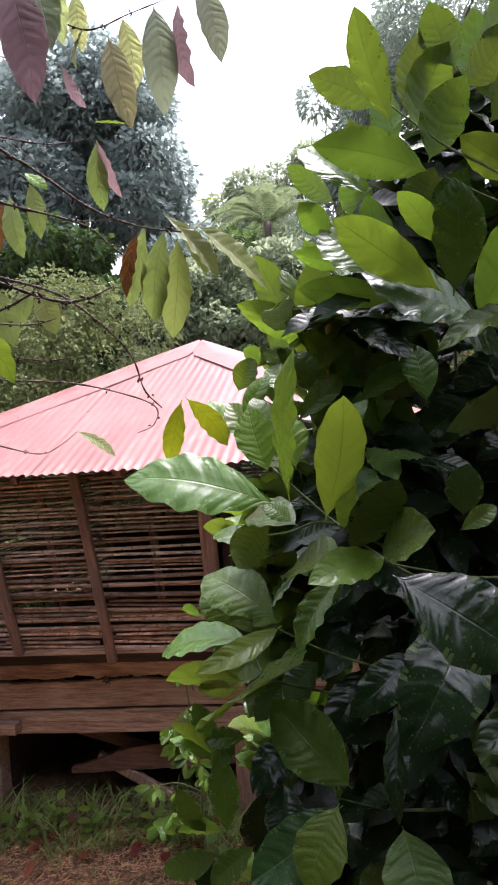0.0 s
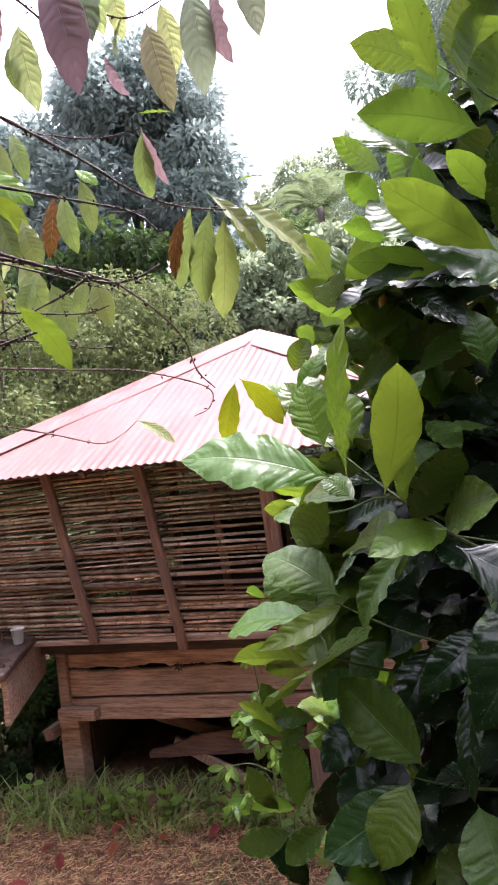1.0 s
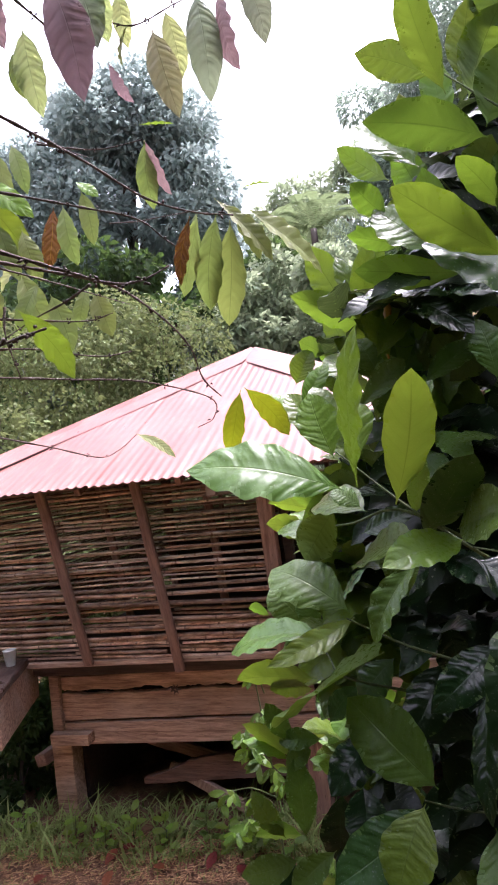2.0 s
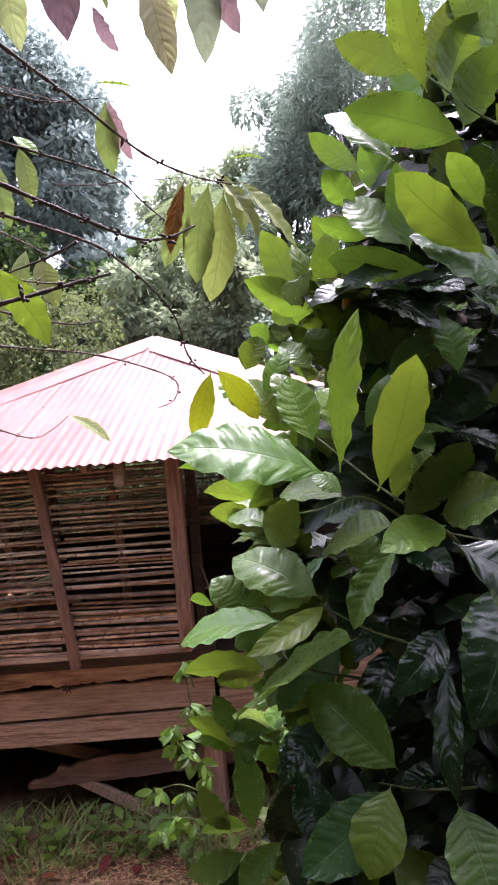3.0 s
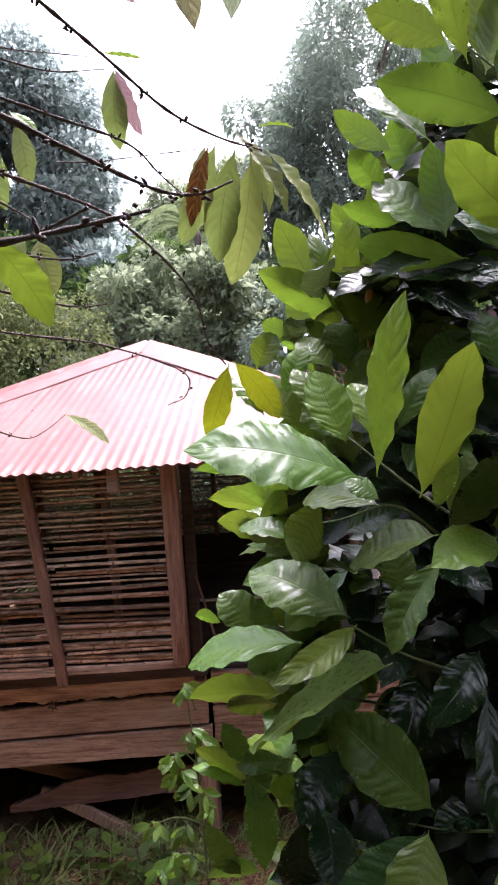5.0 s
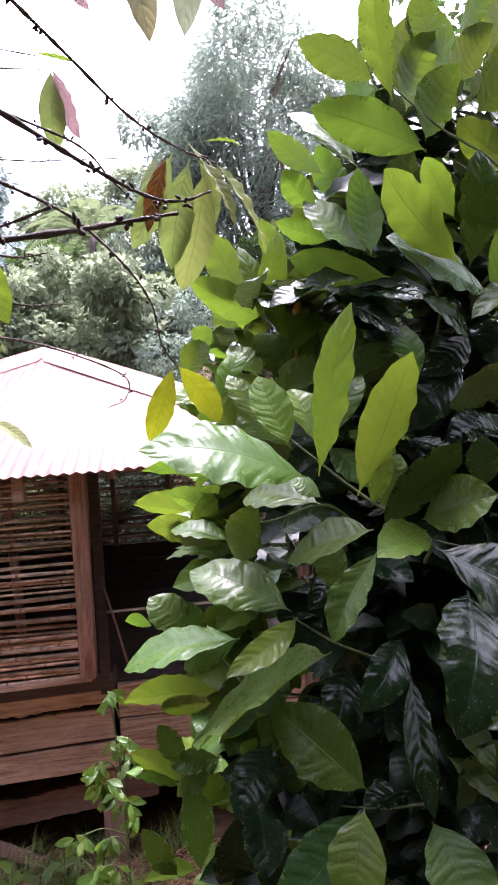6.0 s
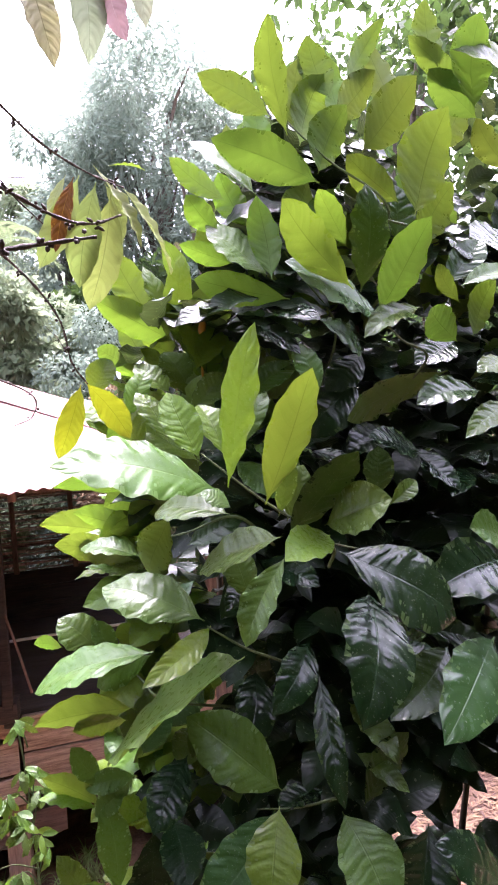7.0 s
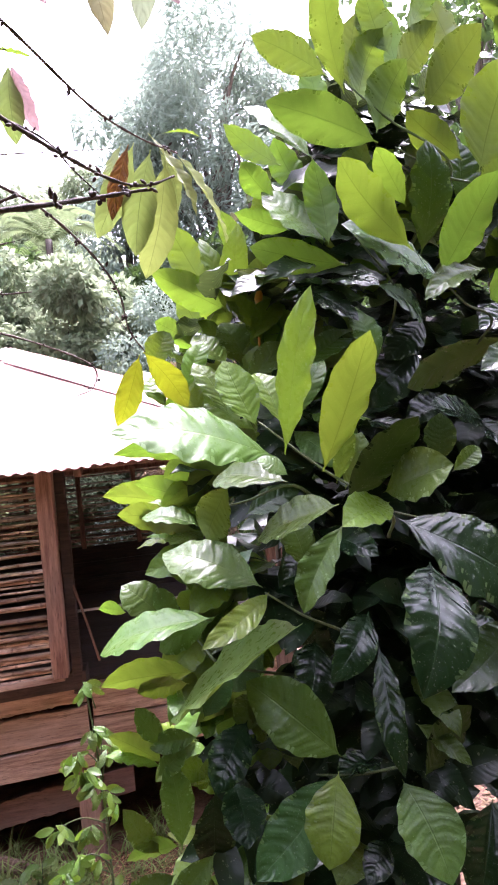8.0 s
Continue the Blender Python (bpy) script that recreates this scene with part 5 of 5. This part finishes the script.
twig(overhang, [(-0.670, 1.406, 2.438), (-0.591, 1.579, 2.435), (-0.558, 1.694, 2.439), (-0.493, 1.919, 2.447)], 0.0025)
twig(overhang, [(-0.592, 2.122, 2.809), (-0.452, 1.990, 2.744), (-0.380, 1.902, 2.708), (-0.170, 1.648, 2.603)], 0.0022)
twig(overhang, [(-0.729, 1.856, 3.003), (-0.613, 1.728, 2.900), (-0.556, 1.642, 2.838), (-0.400, 1.409, 2.671)], 0.0022)
twig(overhang, [(-0.70, 0.68, 2.01), (-0.52, 0.71, 2.035), (-0.409, 0.733, 2.06), (-0.338, 0.760, 2.084), (-0.281, 0.764, 2.097)], 0.0038)

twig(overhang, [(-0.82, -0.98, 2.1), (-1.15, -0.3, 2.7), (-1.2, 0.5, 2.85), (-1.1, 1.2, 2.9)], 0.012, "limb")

# shoots that carry the outer leaves, each from a stem to its tip
for p, q in (
    ((0.383, 1.450, 1.633), (0.106, 1.560, 1.888)),
    ((0.902, 1.620, 2.118), (0.649, 1.520, 2.246)),
    ((0.810, 1.600, 2.577), (0.463, 1.700, 2.944)),
    ((0.895, 1.550, 2.474), (0.626, 1.600, 2.633)),
    ((0.354, 1.750, 1.284), (0.083, 1.570, 1.464)),
    ((0.802, 1.950, 2.310), (0.499, 1.900, 2.725)),
    ((0.457, 1.700, 0.886), (0.236, 1.750, 0.903)),
    ((0.353, 2.200, 2.143), (0.272, 2.200, 2.370)),
    ((0.264, 1.750, 1.708), (0.007, 1.900, 1.663)),
    ((0.064, 1.950, 1.185), (-0.039, 2.050, 1.319)),
    ((0.780, 1.600, 1.535), (0.383, 1.450, 1.633)),
):
    p, q = Vector(p), Vector(q)
    root = p + (Vector((0.85, 2.3, p.z - 0.35)) - p).normalized() * 0.3
    twig(bush, [tuple(root), tuple(p), tuple((p + q) / 2 + Vector((0, 0, -0.01))), tuple(q)], 0.0055, "shoot", GREEN_BARK, False)
vs, fs = tube([(0.322, 2.05, 2.15), (0.330, 2.05, 2.30), (0.336, 2.05, 2.325), (0.341, 2.05, 2.345), (0.343, 2.05, 2.37)], [0.004, 0.004, 0.014, 0.012, 0.002], 7)
part("bud", to_mesh("bud", [bush.matrix_basis.inverted() @ v for v in vs], fs, ORANGE_BUD), bush, None, "orange leaf bud")

# inner branches of the bush with pairs of leaves
r = random.Random(11)
STEMS = [Vector((0.70, 2.45, 0)), Vector((1.20, 2.5, 0)), Vector((0.50, 2.55, 0)), Vector((1.75, 2.35, 0)), Vector((0.95, 2.9, 0)), Vector((1.45, 3.1, 0)), Vector((2.0, 2.95, 0))]
inner = []
for i in range(380):
    stem = STEMS[i % 7]
    z = -0.35 + 3.6 * ((i * 0.618) % 1.0)
    if i % 7 > 4 and z < 1.05:
        continue
    ang = r.uniform(-2.7, -0.45)
    way = Vector((math.cos(ang), math.sin(ang), r.uniform(-0.15, 0.35))).normalized()
    long = r.uniform(0.35, 0.8)
    for k in range(int(long / 0.1)):
        c = stem + Vector((0, 0, z)) + way * (0.12 + 0.1 * k) + Vector((0, 0, -0.25 * (0.1 * k) ** 2))
        for sign in (-1, 1):
            across = way.cross(Vector((0, 0, 1))).normalized() * sign
            d = (way * 0.6 + across * r.uniform(0.5, 1.0) + Vector((r.uniform(-0.3, 0.3), r.uniform(-0.3, 0.3), r.uniform(-0.9, 0.25)))).normalized()
            tip = c + d * r.uniform(0.17, 0.28)
            limit = (-0.10 if 0.5 < c.z < 1.95 and c.y > 1.95 else 0.08) + 0.62 * max(0.0, max(c.z, tip.z) - 2.25)
            if min(c.y, tip.y) < 1.72 or min(c.x, tip.x) < limit or max(c.x, tip.x) > 2.6:
                continue
            # thinner near the ground, where the yard shows through
            if c.z < 0.62 and c.x > 0.6 and r.random() < 0.72:
                continue
            inner.append((tuple(c), tuple(tip), r.uniform(0.38, 0.55), (r.uniform(-0.3, 0.3), r.uniform(-0.9, -0.2), r.uniform(0.4, 1.0))))
# the bush's flank towards the hut
for i in range(60):
    z = 0.0 + 2.15 * i / 59
    c = Vector((r.uniform(0.05, 0.36), r.uniform(2.2, 2.5), z))
    for k in range(4):
        d = Vector((r.uniform(-1.0, -0.1), r.uniform(-0.7, 0.3), r.uniform(-0.55, 0.6))).normalized()
        tip = c + d * r.uniform(0.18, 0.28)
        if tip.x > (-0.16 if z < 1.75 else 0.02) and tip.y > 2.06:
            leaf(bush, c, tip, r.uniform(0.4, 0.52), r.choice((SLANT, SKYWARD, SKYWARD, BACK)), r.choice(("young", "young", "mid") if z > 1.1 else ("young", "young", "mid")))
# upright young leaves that fill the crown behind the outer ones
for i in range(46):
    u, v = (i * 0.618) % 1.0, (i * 0.414) % 1.0
    c = Vector((0.16 + 0.42 * u + 0.12 * v, 2.0 + 0.25 * r.random(), 1.72 + 0.55 * v))
    lean = Vector((r.uniform(-0.7, 0.3), r.uniform(-0.35, 0.1), r.uniform(0.5, 1.0))).normalized()
    tip = c + lean * r.uniform(0.17, 0.25)
    if tip.x > 0.12 + 0.7 * max(0.0, tip.z - 2.3):
        leaf(bush, c, tip, r.uniform(0.36, 0.5), r.choice((VIEWER, SLANT, BACK, SIDE)), r.choice(("young", "young", "mid")))
for i in range(40):
    u, v = (i * 0.618) % 1.0, (i * 0.414) % 1.0
    c = Vector((0.62 + 0.95 * u + 0.25 * v, 2.0 + 0.3 * r.random(), 2.3 + 0.55 * v))
    lean = Vector((r.uniform(-0.6, 0.5), r.uniform(-0.35, 0.1), r.uniform(0.3, 1.0))).normalized()
    leaf(bush, c, c + lean * r.uniform(0.18, 0.27), r.uniform(0.36, 0.5), r.choice((VIEWER, SLANT, BACK, SIDE)), r.choice(("young", "mid", "mid")))
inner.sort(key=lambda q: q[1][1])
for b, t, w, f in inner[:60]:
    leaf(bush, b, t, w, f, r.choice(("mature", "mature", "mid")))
joined("inner_leaves", inner[60:], INNER_SHADE, bush, "inner leaves with shade put into their colour")

# stems
for i, s in enumerate(STEMS):
    g = height(s.x, s.y) - 0.05
    twig(bush, [(0.95 + 0.1 * i, 2.4, g), (s.x * 0.6 + 0.4, s.y * 0.6 + 0.96, 0.2), (s.x, s.y, 1.2), (s.x + 0.05, s.y - 0.05, 2.4), (s.x, s.y, 3.2)], 0.017, "stem", BARK, False)

# ---- weed by the hut's corner ----
weed = thing("weed", pose(-0.3, 2.6, height(-0.3, 2.6)), "slender weed with small bright green leaves", "plant")
twig(weed, [(-0.26, 2.62, height(-0.26, 2.62) - 0.03), (-0.286, 2.60, 0.19), (-0.291, 2.58, 0.58), (-0.307, 2.55, 0.87), (-0.322, 2.55, 1.03)], 0.006, "stem", GREEN_BARK, False)
for c, n in (
    ((-0.322, 2.550, 1.029), 6), ((-0.307, 2.550, 0.865), 6), ((-0.386, 2.500, 0.816), 5), ((-0.267, 2.580, 0.828), 6), ((-0.252, 2.580, 0.761), 5),
    ((-0.363, 2.500, 0.740), 10), ((-0.328, 2.500, 0.700), 8), ((-0.279, 2.550, 0.634), 6), ((-0.254, 2.550, 0.575), 5), ((-0.456, 2.450, 0.602), 5),
    ((-0.353, 2.500, 0.547), 5), ((-0.401, 2.500, 0.451), 6), ((-0.453, 2.500, 0.418), 6), ((-0.341, 2.550, 0.415), 4),
):
    c = Vector(c)
    twig(weed, [(-0.29, 2.58, c.z - 0.10), tuple((c + Vector((-0.29, 2.58, c.z - 0.05))) / 2), tuple(c)], 0.003, "stalk", GREEN_BARK, False)
    for k in range(n + 3):
        d = Vector((r.uniform(-1, 1), r.uniform(-0.8, 0.4), r.uniform(-1.0, 0.1))).normalized()
        b = c + Vector([r.uniform(-0.015, 0.015) for _ in range(3)])
        leaf(weed, b, b + d * r.uniform(0.05, 0.085), r.uniform(0.3, 0.4), (r.uniform(-0.7, 0.7), -0.8, 0.4), r.choice(("young", "mid", "mid")), "leaflet")


# ---- grass, straw and fallen leaves ----
def blades(name, count, area, long, wide, mat, seed, label, upright, clump):
    g = np.random.default_rng(seed)
    x0, x1, y0, y1 = area
    vs, fs = [], []
    cx, cy = g.uniform(x0, x1, max(1, count // clump)), g.uniform(y0, y1, max(1, count // clump))
    for i in range(count):
        k = i % len(cx)
        x, y = cx[k] + g.normal() * 0.035 * (1 if clump > 1 else 0), cy[k] + g.normal() * 0.035 * (1 if clump > 1 else 0)
        a, s = g.uniform(0, 6.283), long * g.uniform(0.4, 1.3)
        out = Vector((math.cos(a), math.sin(a), 0))
        side = Vector((-out.y, out.x, 0)) * wide * g.uniform(0.6, 1.2)
        z, p = height(x, y) + (0.0 if upright else 0.012 + 0.02 * g.random()), len(vs)
        for t in (0, 0.35, 0.7, 1):
            c = Vector((x, y, z)) + out * s * (t * (0.25 + 0.5 * t) if upright else t) + Vector((0, 0, s * (t - 0.45 * t * t) if upright else 0.02 * s * math.sin(3 * t + a)))
            w = side * (1 - t * 0.95 if upright else 1 - 0.5 * t)
            vs += [c - w, c + w + Vector((0, 0, 0.002))]
        fs += [(p + q, p + q + 1, p + q + 3, p + q + 2) for q in (0, 2, 4)]
    return tagged(new(name, to_mesh(name, vs, fs, mat)), label, "grass" if upright else "litter", kind="stuff")


blades("grass", 2900, (-4.6, 0.4, 4.5, 5.3), 0.20, 0.0085, GRASS, 1, "tufts of green grass along the hut's foot", True, 14)
blades("grass", 200, (-3.4, -0.3, 4.5, 4.95), 0.40, 0.012, GRASS, 6, "long arching grass blades at the hut's foot", True, 5)
blades("grass", 3600, (-4.4, 0.6, 3.5, 4.7), 0.06, 0.004, GRASS, 2, "short sparse grass on the yard", True, 9)
blades("straw", 48000, (-4.6, 1.0, 3.6, 4.9), 0.05, 0.0014, STRAW, 3, "dry straw strewn over the earth", False, 1)
blades("leaf_litter", 60000, (0.7, 5.5, 2.2, 8.0), 0.10, 0.009, SHADE_LITTER, 4, "brown leaf litter under the bush, coloured dark for shade", False, 1)
# out of view: grass added to keep red earth out of bounce and reflections
blades("grass", 34000, (-4.5, 4.5, -4.0, 2.3), 0.2, 0.014, UNSEEN_GRASS, 5, "unseen green grass added on the bank to cut red bounce", True, 12)
for i in range(11):
    x, y = r.uniform(-3.2, -0.6), r.uniform(3.9, 4.75)
    z = height(x, y) + 0.025
    a = r.uniform(0, 6.28)
    b = Vector((x, y, z))
    ob = leaf(weed, b, b + Vector((math.cos(a) * 0.16, math.sin(a) * 0.16, 0.04)), 0.42, (0.2, -0.2, 1), "fallen", "fallen_leaf")
    m = weed.matrix_basis @ ob.matrix_basis
    ob.parent, ob.matrix_basis = None, m
    tagged(ob, "curled red fallen leaf on the earth", "leaf", "fallen leaves")
# broad weeds at the hut's foot
for i, (x, y) in enumerate(((-1.15, 4.75), (-1.75, 4.8), (-2.7, 4.9), (-0.75, 4.5), (-2.2, 4.75), (-3.2, 4.9), (-0.45, 4.3), (-0.2, 4.1), (-0.95, 4.62), (-0.62, 4.62), (-1.45, 4.68), (-1.95, 4.72))):
    w = thing("ground_weed", pose(x, y, height(x, y)), "small broad-leaved green weed in the grass", "plant", "ground weeds")
    for k in range(9):
        a = k * 2.4 + i
        p = Vector((x, y, height(x, y) + 0.03 * k))
        leaf(w, p, p + Vector((math.cos(a) * 0.11, math.sin(a) * 0.11, r.uniform(-0.01, 0.06))), 0.5, (0.1, -0.5, 0.85), "young" if i % 3 else "mid")
    twig(w, [(x, y, height(x, y) - 0.02), (x, y, height(x, y) + 0.12), (x + 0.01, y, height(x, y) + 0.27)], 0.004, "stem", GREEN_BARK, False)
